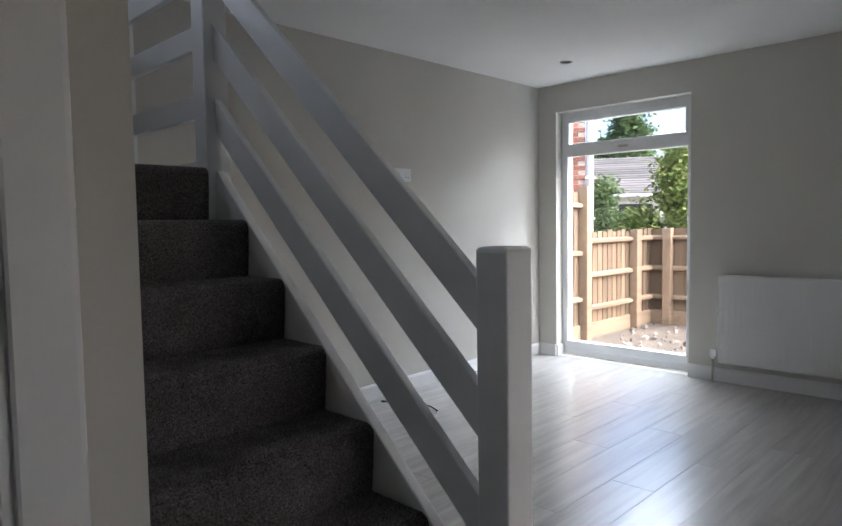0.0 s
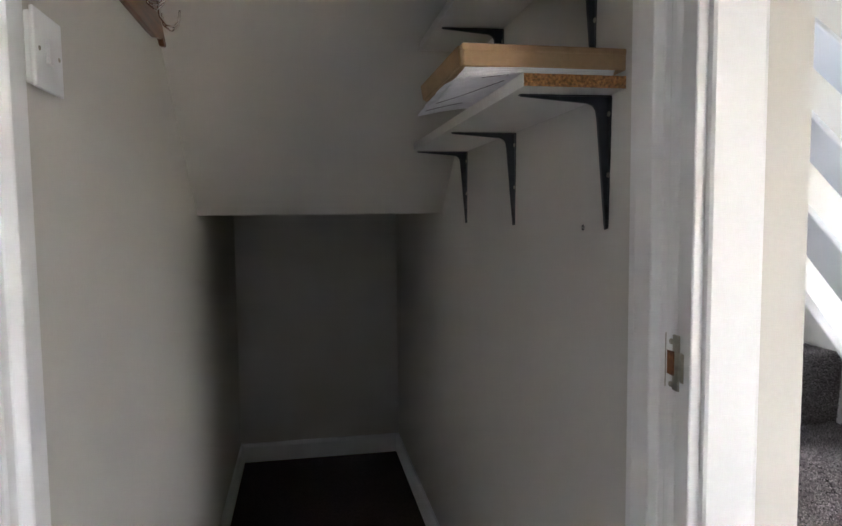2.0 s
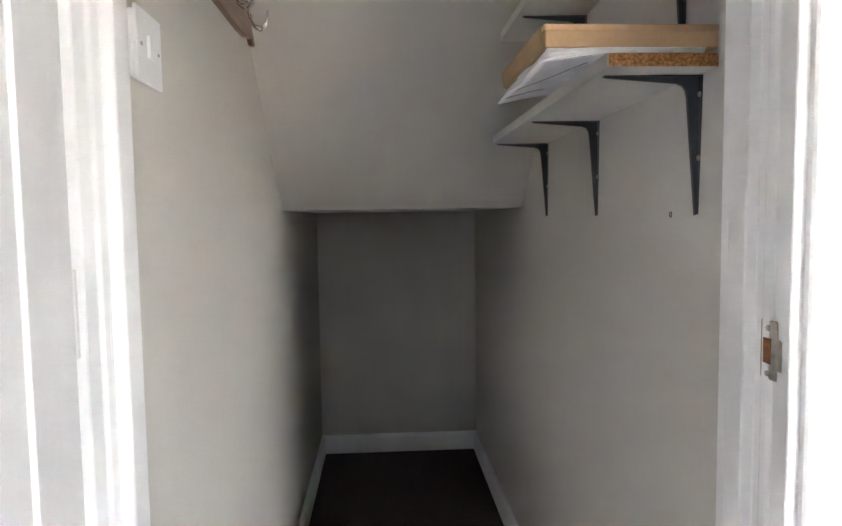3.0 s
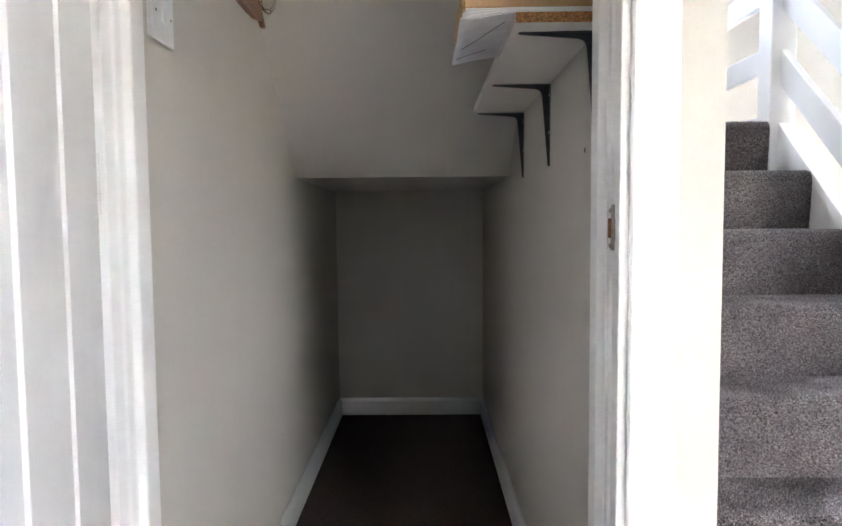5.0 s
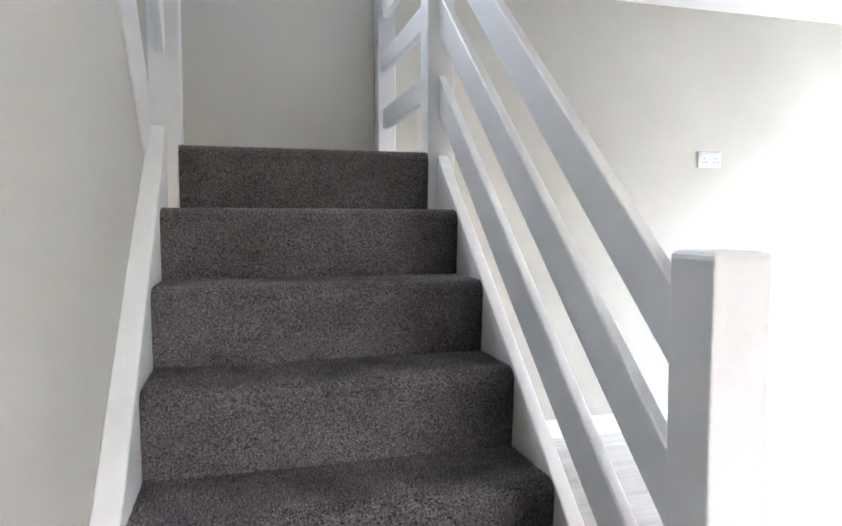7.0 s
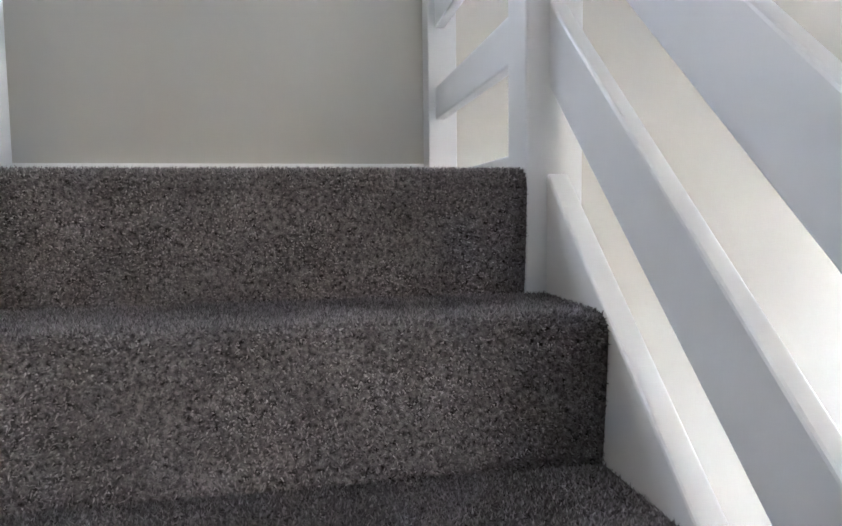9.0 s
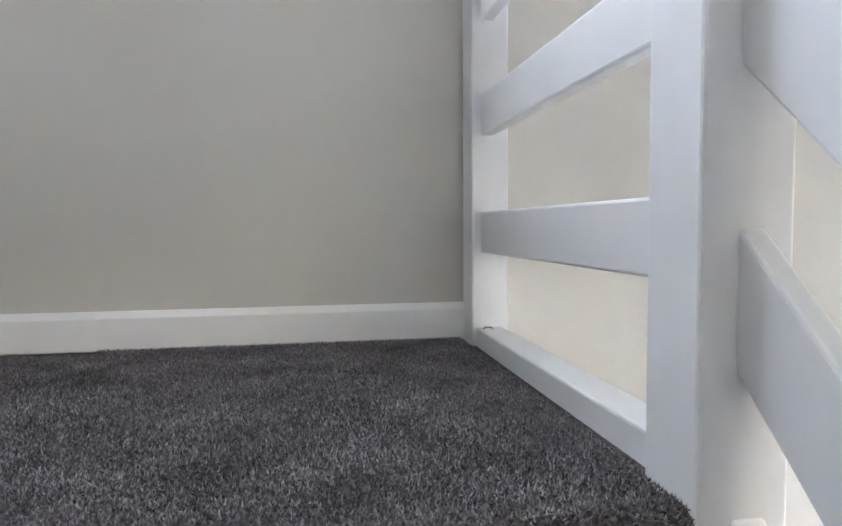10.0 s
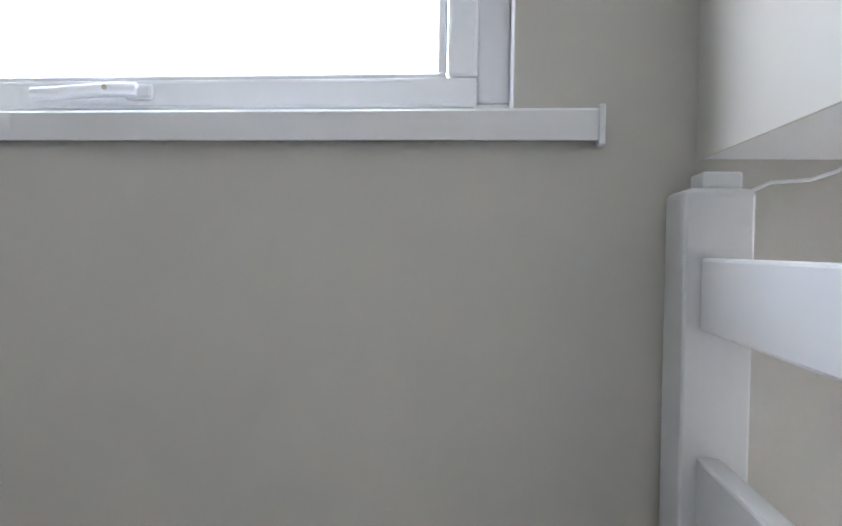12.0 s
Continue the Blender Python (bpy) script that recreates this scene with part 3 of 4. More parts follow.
# ---------- radiator ----------
radiator = thing("radiator", "white steel panel radiator under the plain wall", "radiator")
ry1, ry0, rz0, rz1 = -0.57, -1.75, -1.19, -0.596
rx = EAST - 0.075
panel = box_bm(rx, ry0, rz0, rx + 0.018, ry1, rz1, 0.006)
part("panel", panel, RAD_WHITE, radiator)
for i in range(30):
    yy = ry0 + 0.04 + i * 0.0385
    part("flute", prism_bm([(rx + 0.0005, yy - 0.012), (rx - 0.0015, yy - 0.006), (rx - 0.0015, yy + 0.006), (rx + 0.0005, yy + 0.012)], "z", rz0 + 0.04, rz1 - 0.04), RAD_WHITE, radiator)
part("back_panel", box_bm(rx + 0.045, ry0, rz0, rx + 0.06, ry1, rz1, 0.005), RAD_WHITE, radiator)
part("top_grille", box_bm(rx - 0.003, ry0, rz1, rx + 0.062, ry1, rz1 + 0.006, 0.002, 1), RAD_WHITE, radiator)
part("side_cover", box_bm(rx + 0.001, ry1, rz0 + 0.01, rx + 0.06, ry1 + 0.004, rz1, 0.0015, 1), RAD_WHITE, radiator)
part("bracket", box_bm(rx + 0.06, ry0 + 0.2, rz0 + 0.05, EAST, ry0 + 0.23, rz1 - 0.05, 0.002, 1), RAD_WHITE, radiator)
part("bracket", box_bm(rx + 0.06, ry1 - 0.23, rz0 + 0.05, EAST, ry1 - 0.2, rz1 - 0.05, 0.002, 1), RAD_WHITE, radiator)
valve = part("valve", lathe([(0.012, 0), (0.014, 0.01), (0.019, 0.02), (0.019, 0.055), (0.015, 0.062)], 16, Matrix.Translation((rx + 0.03, ry1 + 0.045, rz0 + 0.02))), UPVC, radiator, smooth=True)
part("pipe", tube([(rx + 0.03, ry1 + 0.045, FLOOR + 0.0), (rx + 0.03, ry1 + 0.045, rz0 + 0.022)], 0.0075), STEEL, radiator, smooth=True)
part("pipe", tube([(rx + 0.03, ry1 + 0.045, rz0 + 0.03), (rx + 0.03, ry1 - 0.01, rz0 + 0.03)], 0.0085), STEEL, radiator, smooth=True)

# ---------- ceiling downlight, socket and switches ----------
spot = thing("ceiling_downlight", "recessed downlight with a brushed metal rim, switched off", "downlight")
part("rim", lathe([(0.031, 0.0), (0.033, -0.004), (0.043, -0.003), (0.045, 0.0)], 32, Matrix.Translation((2.847, 0.29, CEIL - 0.0005))), STEEL, spot, smooth=True)
part("bulb", lathe([(0.004, -0.0005), (0.03, -0.0015), (0.031, 0.0)], 24, Matrix.Translation((2.847, 0.29, CEIL - 0.001))), DARK_METAL, spot, "dark unlit bulb face")

socket = thing("double_socket", "white plastic double wall socket with rocker switches", "socket")
SX, SZ = 1.77, 0.068
part("plate", box_bm(SX, NORTH - 0.011, SZ, SX + 0.146, NORTH, SZ + 0.086, 0.003), UPVC, socket)
for sx, o in ((SX + 0.037, -0.017), (SX + 0.109, 0.017)):
    part("rocker", box_bm(sx + o - 0.005, NORTH - 0.0145, SZ + 0.058, sx + o + 0.005, NORTH - 0.0108, SZ + 0.074, 0.001, 1), UPVC, socket)
    for ox, oz, w, h in ((0, SZ + 0.052, 0.004, 0.008), (-0.011, SZ + 0.029, 0.007, 0.004), (0.011, SZ + 0.029, 0.007, 0.004)):
        part("pin_hole", box_bm(sx + ox - w / 2, NORTH - 0.0116, oz - h / 2, sx + ox + w / 2, NORTH - 0.0108, oz + h / 2), DARK_METAL, socket)

switch = thing("light_switch", "white plastic twin light switch plate on the stair wall", "switch")
part("plate", box_bm(STAIR_L, -1.372, -0.232, STAIR_L + 0.009, -1.226, -0.144, 0.003), UPVC, switch)
for sy0 in (-1.334, -1.284):
    part("rocker", prism_bm([(STAIR_L + 0.009, sy0), (STAIR_L + 0.011, sy0), (STAIR_L + 0.0095, sy0 + 0.02), (STAIR_L + 0.009, sy0 + 0.02)], "z", -0.21, -0.172), UPVC, switch)

fuse = thing("cupboard_switch", "white surface mounted light switch inside the cupboard", "switch")
part("back_box", box_bm(CUP_L, -1.246, -0.04, CUP_L + 0.008, -1.168, 0.042, 0.003), UPVC, fuse)
part("plate", box_bm(CUP_L + 0.008, -1.25, -0.044, CUP_L + 0.013, -1.164, 0.046, 0.002), UPVC, fuse)
part("rocker", prism_bm([(CUP_L + 0.013, -1.217), (CUP_L + 0.017, -1.217), (CUP_L + 0.014, -1.197), (CUP_L + 0.013, -1.197)], "z", -0.012, 0.016), UPVC, fuse)
for syy in (-1.237, -1.177):
    part("screw", lathe([(0.003, 0), (0.0025, 0.001)], 8, Matrix.Translation((CUP_L + 0.013, syy, 0.001)) @ Matrix.Rotation(radians(90), 4, "Y")), OLD_METAL, fuse)

# ---------- shelves in the cupboard ----------
SHELF_X = -1.075


def shelf(z, y0, y1, label):
    s = thing("shelf", label, "shelf", "shelves on brackets")
    part("board", box_bm(SHELF_X + 0.0015, y0 + 0.001, z + 0.001, CUP_R - 0.0015, y1, z + 0.017), MELAMINE, s)
    part("front_edging", box_bm(SHELF_X, y0, z, SHELF_X + 0.0012, y1, z + 0.018), MELAMINE, s)
    part("raw_edge", box_bm(SHELF_X + 0.0015, y0 - 0.0006, z + 0.001, CUP_R - 0.002, y0 + 0.0008, z + 0.017), CHIPBOARD, s, "raw orange chipboard edge")
    return s


shelf(-0.030, -1.249, -0.42, "white melamine shelf board with a raw chipboard end, on metal brackets")
shelf(0.197, -1.249, -0.455, "white melamine upper shelf board on metal brackets")


def bracket(y, z):
    """Pressed steel shelf bracket against the wall, its arm under z."""
    b = thing("shelf_bracket", "dark grey pressed steel shelf bracket screwed to the wall", "bracket", "shelf brackets")
    x = CUP_R
    part("upright", prism_bm([(x, z), (x, z - 0.185), (x - 0.004, z - 0.188), (x - 0.0075, z - 0.15), (x - 0.0175, z - 0.03), (x - 0.02, z)], "y", y - 0.003, y + 0.003, 0.0008, 1), BRACKET, b)
    part("arm", prism_bm([(x - 0.004, z), (x - 0.13, z), (x - 0.13, z - 0.003), (x - 0.032, z - 0.0105), (x - 0.024, z - 0.0135), (x - 0.0195, z - 0.02), (x - 0.017, z - 0.034), (x - 0.01, z - 0.05)], "y", y - 0.0028, y + 0.0028, 0.0008, 1), BRACKET, b)
    part("wall_flange", prism_bm([(y - 0.011, z - 0.001), (y + 0.011, z - 0.001), (y + 0.004, z - 0.186), (y - 0.004, z - 0.186)], "x", x - 0.0016, x - 0.0002), BRACKET, b)
    part("shelf_flange", prism_bm([(x - 0.001, y - 0.01), (x - 0.001, y + 0.01), (x - 0.132, y + 0.004), (x - 0.132, y - 0.004)], "z", z - 0.0018, z - 0.0003), BRACKET, b)
    for dz in (-0.025, -0.11):
        part("screw", lathe([(0.004, 0), (0.003, 0.002)], 10, Matrix.Translation((x - 0.0016, y - 0.0062 + 0.001, z + dz)) @ Matrix.Rotation(radians(-90), 4, "Y")), OLD_METAL, b)


for y in (-1.197, -0.79, -0.402):
    bracket(y, -0.030)
for y in (-1.15, -0.71):
    bracket(y, 0.197)

hole = thing("wall_plug", "brown plastic wall plug in the cupboard plaster", "wall plug")
part("collar", lathe([(0.002, 0.0), (0.0042, 0.0006), (0.0048, 0.0)], 12, Matrix.Translation((CUP_R, -1.117, -0.216)) @ Matrix.Rotation(radians(-90), 4, "Y")), DARK_METAL, hole)

box = thing("cardboard_box", "flat brown cardboard box lying on papers on the shelf", "box")
bx0, bx1, by0, by1, bz0 = -1.155, CUP_R - 0.004, -1.253, -0.99, -0.0065
part("base", box_bm(bx0, by0, bz0, bx1, by1, bz0 + 0.024, 0.0015), CARDBOARD, box)
part("lid", box_bm(bx0 - 0.002, by0 - 0.002, bz0 + 0.019, bx1, by1 + 0.002, bz0 + 0.028, 0.002), CARDBOARD, box)
part("end_flap", prism_bm([(bx0 - 0.002, bz0 + 0.002), (bx0 - 0.006, bz0 + 0.025), (bx0 - 0.003, bz0 + 0.027), (bx0, bz0 + 0.003)], "y", by0 + 0.01, by1), CARDBOARD, box)


def sheet(name, x0, x1, y0, y1, z, droop, mat, parent, seed):
    """A thin paper sheet that sags past the shelf edge."""
    rnd = random.Random(seed)
    bm = bmesh.new()
    n, k = 14, 14
    grid = []
    for i in range(n + 1):
        row = []
        for j in range(k + 1):
            u, v = i / n, j / k
            x, y = x0 + (x1 - x0) * u, y0 + (y1 - y0) * v
            over = max(0.0, SHELF_X - x) / 0.08
            dz = -droop * over ** 1.5 + 0.0025 * math.sin(9 * v + 3 * u + seed) * over
            row.append(bm.verts.new((x + rnd.uniform(-1, 1) * 0.0006, y, z + dz)))
        grid.append(row)
    for i in range(n):
        for j in range(k):
            bm.faces.new((grid[i][j], grid[i + 1][j], grid[i + 1][j + 1], grid[i][j + 1]))
    out = bmesh.ops.extrude_face_region(bm, geom=list(bm.faces))
    bmesh.ops.translate(bm, verts=[v for v in out["geom"] if isinstance(v, bmesh.types.BMVert)], vec=(0, 0, 0.0012))
    bmesh.ops.recalc_face_normals(bm, faces=bm.faces)
    return part(name, bm, mat, parent, smooth=True)


papers = thing("papers", "crumpled white printed sheets sticking out under the box", "papers")
sheet("sheet", -1.162, -0.95, -1.250, -0.965, -0.0118, 0.012, PAPER, papers, 1)
sheet("sheet", -1.158, -0.95, -1.252, -0.975, -0.0100, 0.007, PAPER, papers, 2)
sheet("sheet", -1.153, -0.95, -1.255, -0.985, -0.0082, 0.002, PAPER, papers, 3)



def printed_line(x0, y0, x1, y1):
    """A dark ruled line on the underside of the lowest sheet."""
    pts = []
    for i in range(9):
        x, y = x0 + (x1 - x0) * i / 8, y0 + (y1 - y0) * i / 8
        over = max(0.0, SHELF_X - x) / 0.08
        v = (y + 1.250) / 0.285
        u = (x + 1.162) / 0.212
        pts.append((x, y, -0.0121 - 0.012 * over ** 1.5 + 0.0025 * math.sin(9 * v + 3 * u + 1) * over))
    part("printed_line", tube(pts, 0.0005, 6), DARK_METAL, papers, "dark line printed on the paper")


printed_line(-1.15, -1.06, -1.085, -1.2)
printed_line(-1.125, -1.232, -1.09, -1.236)
printed_line(-1.155, -1.0, -1.1, -1.03)

# ---------- coat rack ----------
rack = thing("coat_rack", "varnished brown wooden coat rack with wire hooks", "coat rack")
prof = [(-1.06, 0.185), (-0.99, 0.18), (-0.66, 0.18), (-0.6, 0.183), (-0.57, 0.19), (-0.545, 0.194), (-0.525, 0.184), (-0.505, 0.186), (-0.5, 0.21), (-0.504, 0.29), (-1.06, 0.29)]
part("board", prism_bm(prof, "x", CUP_L, CUP_L + 0.012, 0.003), RACK_WOOD, rack)
for y in (-0.575, -0.72, -0.86):
    x = CUP_L + 0.013
    one = [(x, y - 0.012, 0.27), (x + 0.004, y - 0.012, 0.23), (x + 0.016, y - 0.012, 0.213), (x + 0.03, y - 0.012, 0.209), (x + 0.041, y - 0.011, 0.22), (x + 0.044, y - 0.01, 0.245)]
    two = [(x, y + 0.012, 0.27), (x + 0.003, y + 0.012, 0.245), (x + 0.006, y + 0.012, 0.22), (x + 0.022, y + 0.012, 0.206), (x + 0.036, y + 0.012, 0.22), (x + 0.04, y + 0.012, 0.245)]
    part("hook", tube(one, 0.0026, 8), CHROME, rack, "bright wire hook", True)
    part("hook", tube(two, 0.0026, 8), CHROME, rack, "bright wire hook", True)

# ---------- cable at the landing post ----------
cable = thing("cable", "thin white cable tacked under the bulkhead edge", "cable")
part("wire", tube([(0.098, NORTH - 0.03, 0.76), (0.104, NORTH - 0.02, 0.83), (0.11, NORTH - 0.014, 0.852), (0.14, NORTH - 0.01, 0.866), (0.19, NORTH - 0.006, 0.87), (0.225, NORTH - 0.005, 0.882), (0.24, NORTH - 0.005, 0.8955)], 0.0025, 8), UPVC, cable, smooth=True)
part("clip", box_bm(0.04, NORTH - 0.06, 0.8525, 0.088, NORTH - 0.01, 0.874, 0.004), UPVC, cable, "small white plastic block on the post")

# ---------- cable left on the laminate ----------
lead = thing("floor_cable", "loose thin cable lying on the laminate by the skirting", "cable")
# one cable: backlit stretch coloured dark, highlight on the next stretch painted white
part("wire", tube([(1.55, 0.80, FLOOR + 0.006), (1.6, 0.72, FLOOR + 0.005), (1.65, 0.62, FLOOR + 0.004), (1.67, 0.52, FLOOR + 0.004), (1.62, 0.41, FLOOR + 0.004)], 0.0038, 8), DARK_METAL, lead, "backlit stretch of the cable, its shade put in as dark colour", True)
part("lit_stretch", tube([(1.62, 0.41, FLOOR + 0.0045), (1.52, 0.35, FLOOR + 0.0045), (1.4, 0.31, FLOOR + 0.0045), (1.25, 0.28, FLOOR + 0.0045)], 0.0042, 8), UPVC, lead, "same cable further on, its highlight painted white", True)
part("plug", tube([(1.535, 0.82, FLOOR + 0.007), (1.552, 0.797, FLOOR + 0.007)], 0.007, 10), DARK_METAL, lead, smooth=True)


# ---------- garden ----------
ground = structure("ground", box_bm(-300, -300, GROUND - 0.5, 300, 300, GROUND), SOIL, "bare stony brown soil", "ground")


def pick_stones():
    rnd = random.Random(5)
    bm = bmesh.new()
    for _ in range(420):
        x, y = rnd.uniform(3.8, 6.2), rnd.uniform(-1.5, 1.15)
        r = rnd.choice((0.012, 0.018, 0.025, 0.04)) * rnd.uniform(0.7, 1.3)
        m = Matrix.Translation((x, y, GROUND + r * 0.3)) @ Euler((rnd.uniform(0, 6), rnd.uniform(0, 6), rnd.uniform(0, 6))).to_matrix().to_4x4() @ Matrix.Diagonal((1, rnd.uniform(0.6, 1), rnd.uniform(0.4, 0.8), 1))
        bmesh.ops.create_icosphere(bm, subdivisions=1, radius=r, matrix=m)
    return bm


tagged(part("rubble", pick_stones(), STONE), "loose stones and broken rubble on the soil", "rubble", kind="stuff")

fence = thing("fence", "weathered brown feather-edge wooden fence with rails and posts", "fence")


def fence_run(ax, ay, bxx, byy, top, seed, posts, face):
    """Boards from a to b with three rails on the side that face points to."""
    rnd = random.Random(seed)
    a, b = Vector((ax, ay, 0)), Vector((bxx, byy, 0))
    d = (b - a).normalized()
    nrm = Vector((-d.y, d.x, 0)) * face
    length = (b - a).length
    base = Matrix(((d.x, nrm.x, 0, a.x), (d.y, nrm.y, 0, a.y), (0, 0, 1, 0), (0, 0, 0, 1)))
    s = 0.0
    while s < length - 0.02:
        w = 0.1 + rnd.uniform(-0.006, 0.008)
        h = top + rnd.uniform(-0.015, 0.02)
        bm = prism_bm([(s, -0.012), (s + w + 0.012, -0.02), (s + w + 0.012, -0.004), (s, 0.006)], "z", GROUND + 0.15, h)
        bmesh.ops.rotate(bm, verts=bm.verts, cent=(s, 0, GROUND), matrix=Matrix.Rotation(rnd.uniform(-0.008, 0.008), 3, "Y"))
        bm.transform(base)
        bmesh.ops.recalc_face_normals(bm, faces=bm.faces)
        part("board", bm, FENCE_WOOD, fence)
        s += w
    span = top - GROUND
    for f in (0.27, 0.58, 0.9):
        z = GROUND + 0.02 + span * f
        bm = prism_bm([(0.008, z - 0.035), (0.05, z - 0.02), (0.05, z + 0.012), (0.008, z + 0.03)], "x", 0, length, 0.003, 1)
        bm.transform(base)
        bmesh.ops.recalc_face_normals(bm, faces=bm.faces)
        part("rail", bm, RAIL_WOOD, fence)
    gb = box_bm(0, -0.02, GROUND, length, 0.02, GROUND + 0.16, 0.005)
    gb.transform(base)
    bmesh.ops.recalc_face_normals(gb, faces=gb.faces)
    part("gravel_board", gb, RAIL_WOOD, fence)
    for p, extra in posts:
        bm = box_bm(p - 0.05, 0.0, GROUND, p + 0.05, 0.1, top + extra, 0.008)
        bm.transform(base)
        bmesh.ops.recalc_face_normals(bm, faces=bm.faces)
        part("post", bm, RAIL_WOOD, fence)


fence_run(3.8, 1.3, 4.76, 1.28, 0.08, 1, ((0.95, 0.06),), -1)
fence_run(4.78, 1.29, 6.3, 1.25, -0.33, 2, ((1.05, 0.01),), -1)
fence_run(6.32, 1.25, 6.5, -3.0, -0.33, 3, ((0.22, 0.02), (1.9, 0.02), (3.6, 0.02)), -1)

# neighbour's brick house corner with a white downpipe
neighbour = thing("brick_house", "red brick house corner with a white downpipe", "house")
nb_x, nb_y = 8.05, 3.13
part("wall", box_bm(nb_x + 0.012, nb_y + 0.004, GROUND, nb_x + 6, nb_y + 7, 4.2), MORTAR, neighbour, "red brickwork with pale mortar")
part("roof", prism_bm([(nb_y - 0.4, 4.2), (nb_y + 3.5, 6.6), (nb_y + 7.4, 4.2)], "x", nb_x - 0.3, nb_x + 6.3), TILE_DARK, neighbour)
part("downpipe", tube([(nb_x + 0.02, nb_y - 0.07, GROUND), (nb_x + 0.02, nb_y - 0.07, 4.15)], 0.06, 14), UPVC, neighbour, "white plastic downpipe", True)
for z in (-0.2, 0.45, 2.6):
    part("pipe_clip", box_bm(nb_x - 0.05, nb_y - 0.145, z, nb_x + 0.08, nb_y + 0.01, z + 0.04, 0.004), UPVC, neighbour)

brick_me = bpy.data.meshes.new("brick")
bbm = box_bm(0, 0, 0, 0.1, 0.215, 0.065, 0.003, 1)
bbm.to_mesh(brick_me)
bbm.free()
brick_me.materials.append(BRICK)
for row in range(36):
    for col in range(4):
        o = new("brick", brick_me)
        o.parent = neighbour
        o.location = (nb_x - random.uniform(0, 0.003), nb_y + col * 0.225 + (0.1125 if row % 2 else 0.0), -0.75 + row * 0.075)

corner = Matrix.Translation((nb_x, nb_y, 0))
neighbour.matrix_world = corner @ Matrix.Rotation(radians(38), 4, "Z") @ corner.inverted() @ neighbour.matrix_world

# bungalow beyond the fence
bung = thing("bungalow", "white rendered bungalow with a grey tiled roof", "house")
BM_ = Matrix.Translation((21.2, 8.6, 0)) @ Matrix.Rotation(radians(28), 4, "Z")


def placed(bm, m=BM_):
    bm.transform(m)
    bmesh.ops.recalc_face_normals(bm, faces=bm.faces)
    return bm


part("wall", placed(box_bm(0, -5, GROUND, 7, 5, 0.75)), RENDER_WHITE, bung)
part("gable", placed(prism_bm([(0.0, 0.75), (3.5, 2.2), (7.0, 0.75)], "y", -5, 5)), RENDER_WHITE, bung)
for i in range(16):
    f0, f1 = i / 16, (i + 1) / 16
    xa, xb = -0.4 + 3.9 * f0, -0.4 + 3.9 * f1 + 0.06
    za, zb = 0.62 + 1.66 * f0, 0.62 + 1.66 * f1 + 0.026
    part("tile_course", placed(prism_bm([(xa, za), (xb, zb), (xb, zb + 0.03), (xa, za + 0.06)], "y", -5.3, 5.3)), TILE, bung)
part("roof_back", placed(prism_bm([(3.5, 2.25), (7.4, 0.62), (7.4, 0.7), (3.5, 2.33)], "y", -5.3, 5.3)), TILE, bung)
part("ridge", placed(tube([(3.5, -5.3, 2.3), (3.5, 5.3, 2.3)], 0.1, 10)), TILE, bung)
part("gutter", placed(tube([(-0.45, -5.3, 0.66), (-0.45, 5.3, 0.66)], 0.06, 8)), UPVC, bung)
for yy in (-3.2, -0.6, 2.2):
    wdw = part("window", placed(box_bm(-0.03, yy, -0.5, 0.02, yy + 1.3, 0.45, 0.01)), UPVC, bung)
    part("pane", placed(box_bm(-0.036, yy + 0.08, -0.42, -0.031, yy + 1.22, 0.37)), DARK_METAL, wdw)


def plant(name, label, category, x, y, z0, height, spread, leaves, leaf, mat, seed, trunk_r=0.05, crown_from=0.15, lean=0.0):
    """A trunk with limbs and a crown of many single leaves in uneven clumps."""
    rnd = random.Random(seed)
    t = thing(name, label, category)
    limbs = [tube([(x, y, z0), (x + lean * 0.3, y, z0 + height * 0.4), (x + lean, y, z0 + height * 0.85)], [trunk_r, trunk_r * 0.75, trunk_r * 0.25], 8)]
    tips = []
    for i in range(14):
        f = rnd.uniform(crown_from, 0.95)
        a = rnd.uniform(0, 2 * math.pi)
        r = spread * (1.1 - 0.75 * f) * rnd.uniform(0.5, 1.0)
        p0 = Vector((x + lean * f, y, z0 + height * f * 0.8))
        p1 = p0 + Vector((math.cos(a) * r, math.sin(a) * r, height * rnd.uniform(0.05, 0.2)))
        limbs.append(tube([p0, (p0 + p1) / 2 + Vector((0, 0, 0.03 * height)), p1], [trunk_r * 0.4, trunk_r * 0.25, trunk_r * 0.1], 5))
        tips += [p0.lerp(p1, 0.55), p1, p1 + Vector((0, 0, height * 0.05))]
    part("trunk", merge(*limbs), BARK, t)
    verts, faces = [], []
    for _ in range(leaves):
        c = rnd.choice(tips)
        p = Vector(c) + Vector((rnd.gauss(0, 1), rnd.gauss(0, 1), rnd.gauss(0, 0.8))) * spread * 0.16
        if p.z < z0 + 0.05:
            continue
        e = Euler((rnd.uniform(-0.9, 0.9), rnd.uniform(-0.9, 0.9), rnd.uniform(0, 6.28))).to_matrix()
        s = leaf * rnd.uniform(0.6, 1.3)
        k = len(verts)
        for q in ((-s, 0, 0), (0, -s * 0.45, s * 0.12), (s, 0, 0), (0, s * 0.45, s * 0.12)):
            verts.append(p + e @ Vector(q))
        faces += [(k, k + 1, k + 2), (k, k + 2, k + 3)]
    me = bpy.data.meshes.new("crown")
    me.from_pydata([tuple(v) for v in verts], [], faces)
    me.materials.append(mat)
    ob = new("crown", me)
    ob.parent = t
    return t


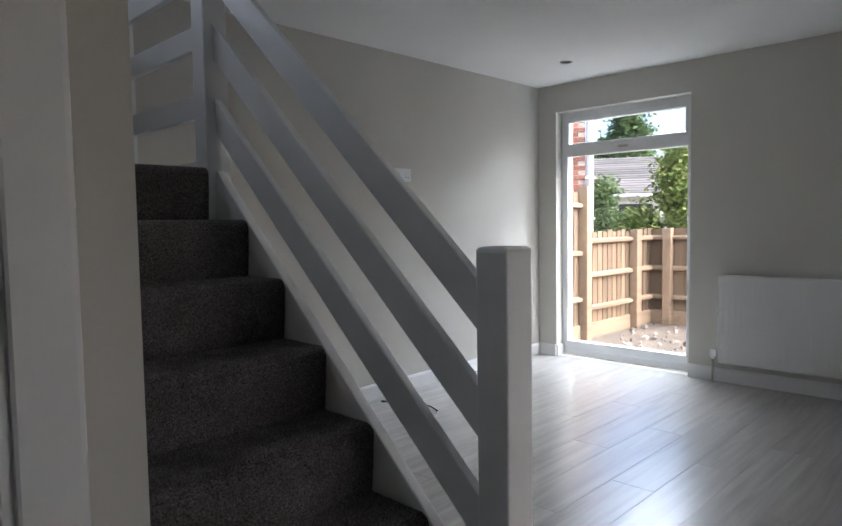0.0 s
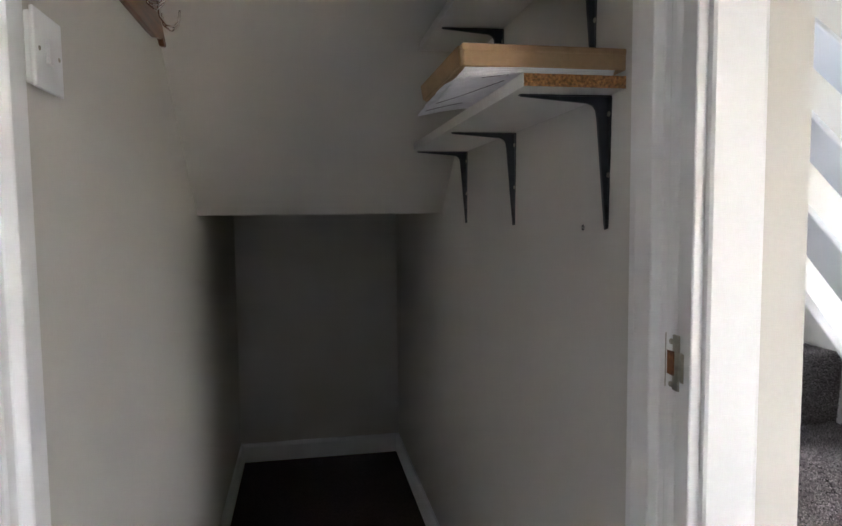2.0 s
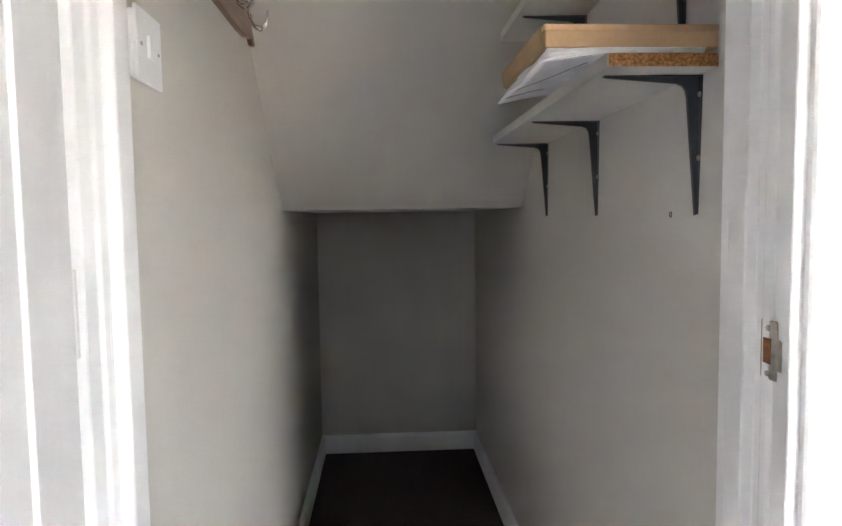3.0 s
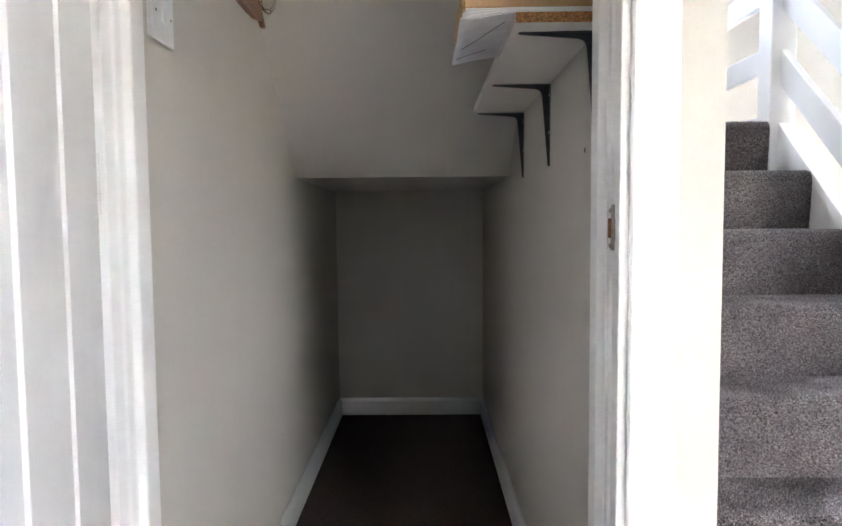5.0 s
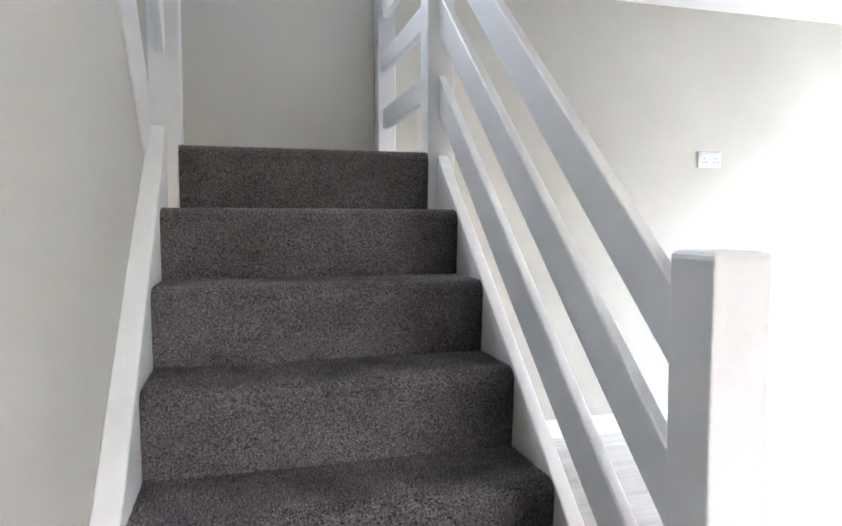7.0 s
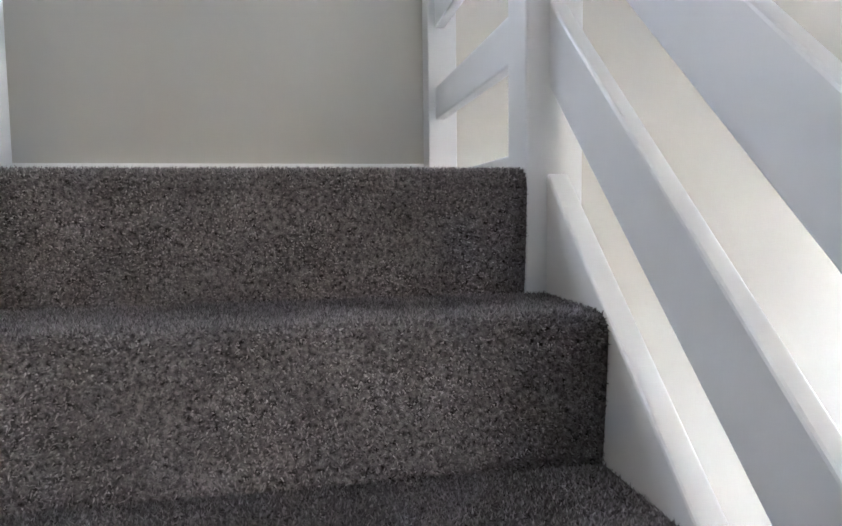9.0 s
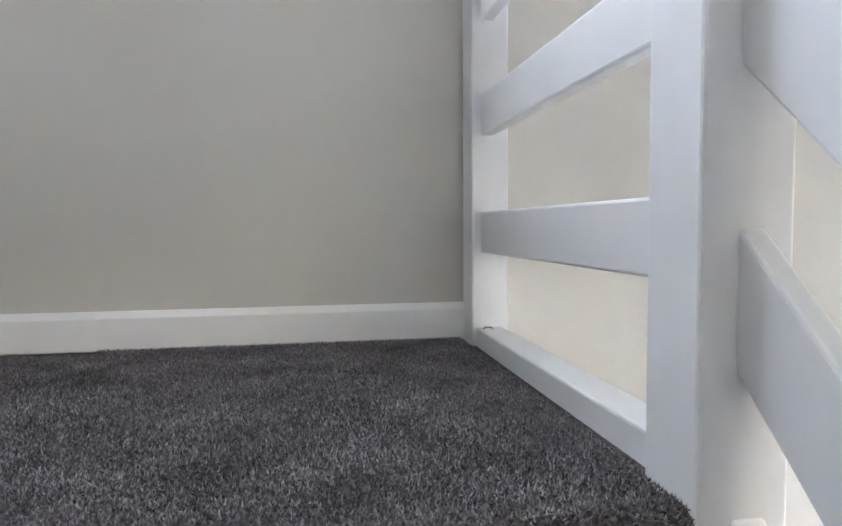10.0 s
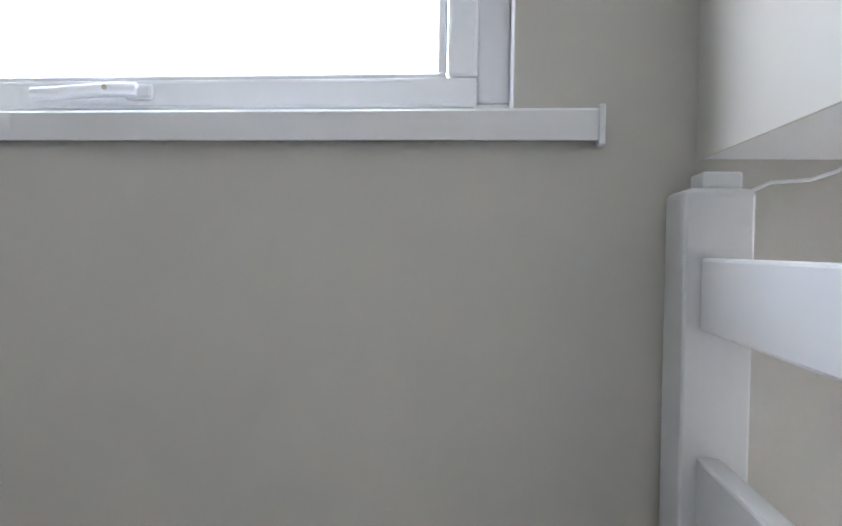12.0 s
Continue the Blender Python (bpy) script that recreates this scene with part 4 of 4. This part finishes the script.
plant("shrub", "dense green garden shrub behind the fence", "shrub", 9.6, 3.85, GROUND, 1.95, 0.85, 9000, 0.05, LEAF, 11, 0.04, 0.1)
plant("conifer", "loose yellow-green conifer behind the fence", "tree", 9.0, 2.15, GROUND, 2.5, 0.9, 10000, 0.055, LEAF_LIGHT, 12, 0.05, 0.1)
plant("tree", "leafy green tree beyond the bungalow", "tree", 29.2, 13.7, GROUND, 6.7, 2.2, 15000, 0.16, LEAF, 13, 0.2, 0.3)
plant("tree", "leafy green tree beyond the bungalow", "tree", 31.6, 13.0, GROUND, 5.3, 1.7, 10000, 0.15, LEAF, 14, 0.2, 0.3)

# ---------- carpet pile on the lower flight and landing ----------
rng = np.random.default_rng(3)


def tufts(name, origin, eu, ev, nu, du, dv, parent, label="", height=0.005, spacing=0.0037):
    """Short twisted tufts over a patch: origin + u * eu + v * ev, u in 0..du, v in 0..dv, standing along nu."""
    count_u, count_v = max(2, int(du / spacing)), max(2, int(dv / spacing))
    u, v = np.meshgrid((np.arange(count_u) + 0.5) * du / count_u, (np.arange(count_v) + 0.5) * dv / count_v)
    u = u.ravel() + rng.uniform(-0.5, 0.5, u.size) * spacing
    v = v.ravel() + rng.uniform(-0.5, 0.5, v.size) * spacing
    n = u.size
    eu, ev, nu, origin = (np.array(q, float) for q in (eu, ev, nu, origin))
    base = origin + np.outer(u, eu) + np.outer(v, ev)
    h = height * rng.uniform(0.6, 1.35, n)
    tip = base + np.outer(h, nu) + np.outer(rng.normal(0, 0.0022, n), eu) + np.outer(rng.normal(0, 0.0022, n), ev)
    a = rng.uniform(0, 2 * math.pi, n)
    r = rng.uniform(0.0011, 0.0018, n)
    pts = []
    for k in range(3):
        ang = a + k * 2.0944
        pts.append(base + (r * np.cos(ang))[:, None] * eu + (r * np.sin(ang))[:, None] * ev)
    co = np.stack(pts + [tip], 1).reshape(-1, 3)
    i = np.arange(n)[:, None] * 4
    tri = np.concatenate([i + [0, 1, 3], i + [1, 2, 3], i + [2, 0, 3]], 1).reshape(-1, 3)
    return co, tri


def pile(name, patches, parent, label):
    cos, tris, k = [], [], 0
    for p in patches:
        co, tri = tufts(name, *p, parent)
        cos.append(co)
        tris.append(tri + k)
        k += len(co)
    co, tri = np.concatenate(cos), np.concatenate(tris)
    me = bpy.data.meshes.new(name)
    me.vertices.add(len(co))
    me.vertices.foreach_set("co", co.ravel())
    me.loops.add(tri.size)
    me.loops.foreach_set("vertex_index", tri.ravel().astype(np.int32))
    me.polygons.add(len(tri))
    me.polygons.foreach_set("loop_start", np.arange(0, tri.size, 3, dtype=np.int32))
    me.update(calc_edges=True)
    me.materials.append(PILE)
    ob = new(name, me)
    ob.parent = parent
    return tagged(ob, label, kind="stuff")


for k in range(7):
    z, y = -k * RISE, -k * GOING
    x0, x1 = (-0.758, 0.0) if k == 0 else (-0.79, 0.03)
    patches = [((x0, y + 0.012, z - RISE), (1, 0, 0), (0, -0.09, 0.996), (0, -0.996, -0.09), x1 - x0, 0.09),
               ((x0, y + 0.004, z - 0.1), (1, 0, 0), (0, -0.055, 0.9985), (0, -0.9985, -0.055), x1 - x0, 0.072)]
    for a in range(0, 90, 15):
        c, s = math.cos(radians(a + 4)), math.sin(radians(a + 4))
        patches.append(((x0, y + 0.028 - 0.028 * c, z - 0.028 + 0.028 * s), (1, 0, 0), (0, s, c), (0, -c, s), x1 - x0, 0.0085))
    patches.append(((x0, y + 0.028, z), (1, 0, 0), (0, 1, 0), (0, 0, 1), x1 - x0, (0.87 if k == 0 else GOING - 0.02)))
    if k == 0:
        patches.append(((-1.64, 0.03, -0.006), (1, 0, 0), (0, 1, 0), (0, 0, 1), 0.882, 0.87))
    pile("carpet", patches, stairs, "short dense grey carpet tufts")

# ---------- floor planks ----------
plank_me = bpy.data.meshes.new("plank")
pbm = box_bm(0, 0, 0, 1.2, 0.1925, 0.012, 0.0008, 1)
pbm.to_mesh(plank_me)
pbm.free()
plank_me.materials.append(LAMINATE)
rows = int((NORTH - SOUTH) / 0.193) + 1
edge = EAST + 0.08
for r in range(rows):
    y = NORTH - 0.004 - (r + 1) * 0.193
    x = edge
    length = 1.2 - (r * 0.43) % 1.2
    while x > WEST:
        length = min(length, x - WEST + 0.01)
        x0 = x - length
        under_stairs = y > FRONT - 0.1 and x < -0.75
        if y > SOUTH - 0.15 and length > 0.05 and not under_stairs:
            o = new("plank", plank_me)
            o.parent = floor
            o.location = (x0, y, FLOOR - 0.012)
            o.scale = (length / 1.2, 1, 1)
        x = x0 - 0.0005
        length = 1.2
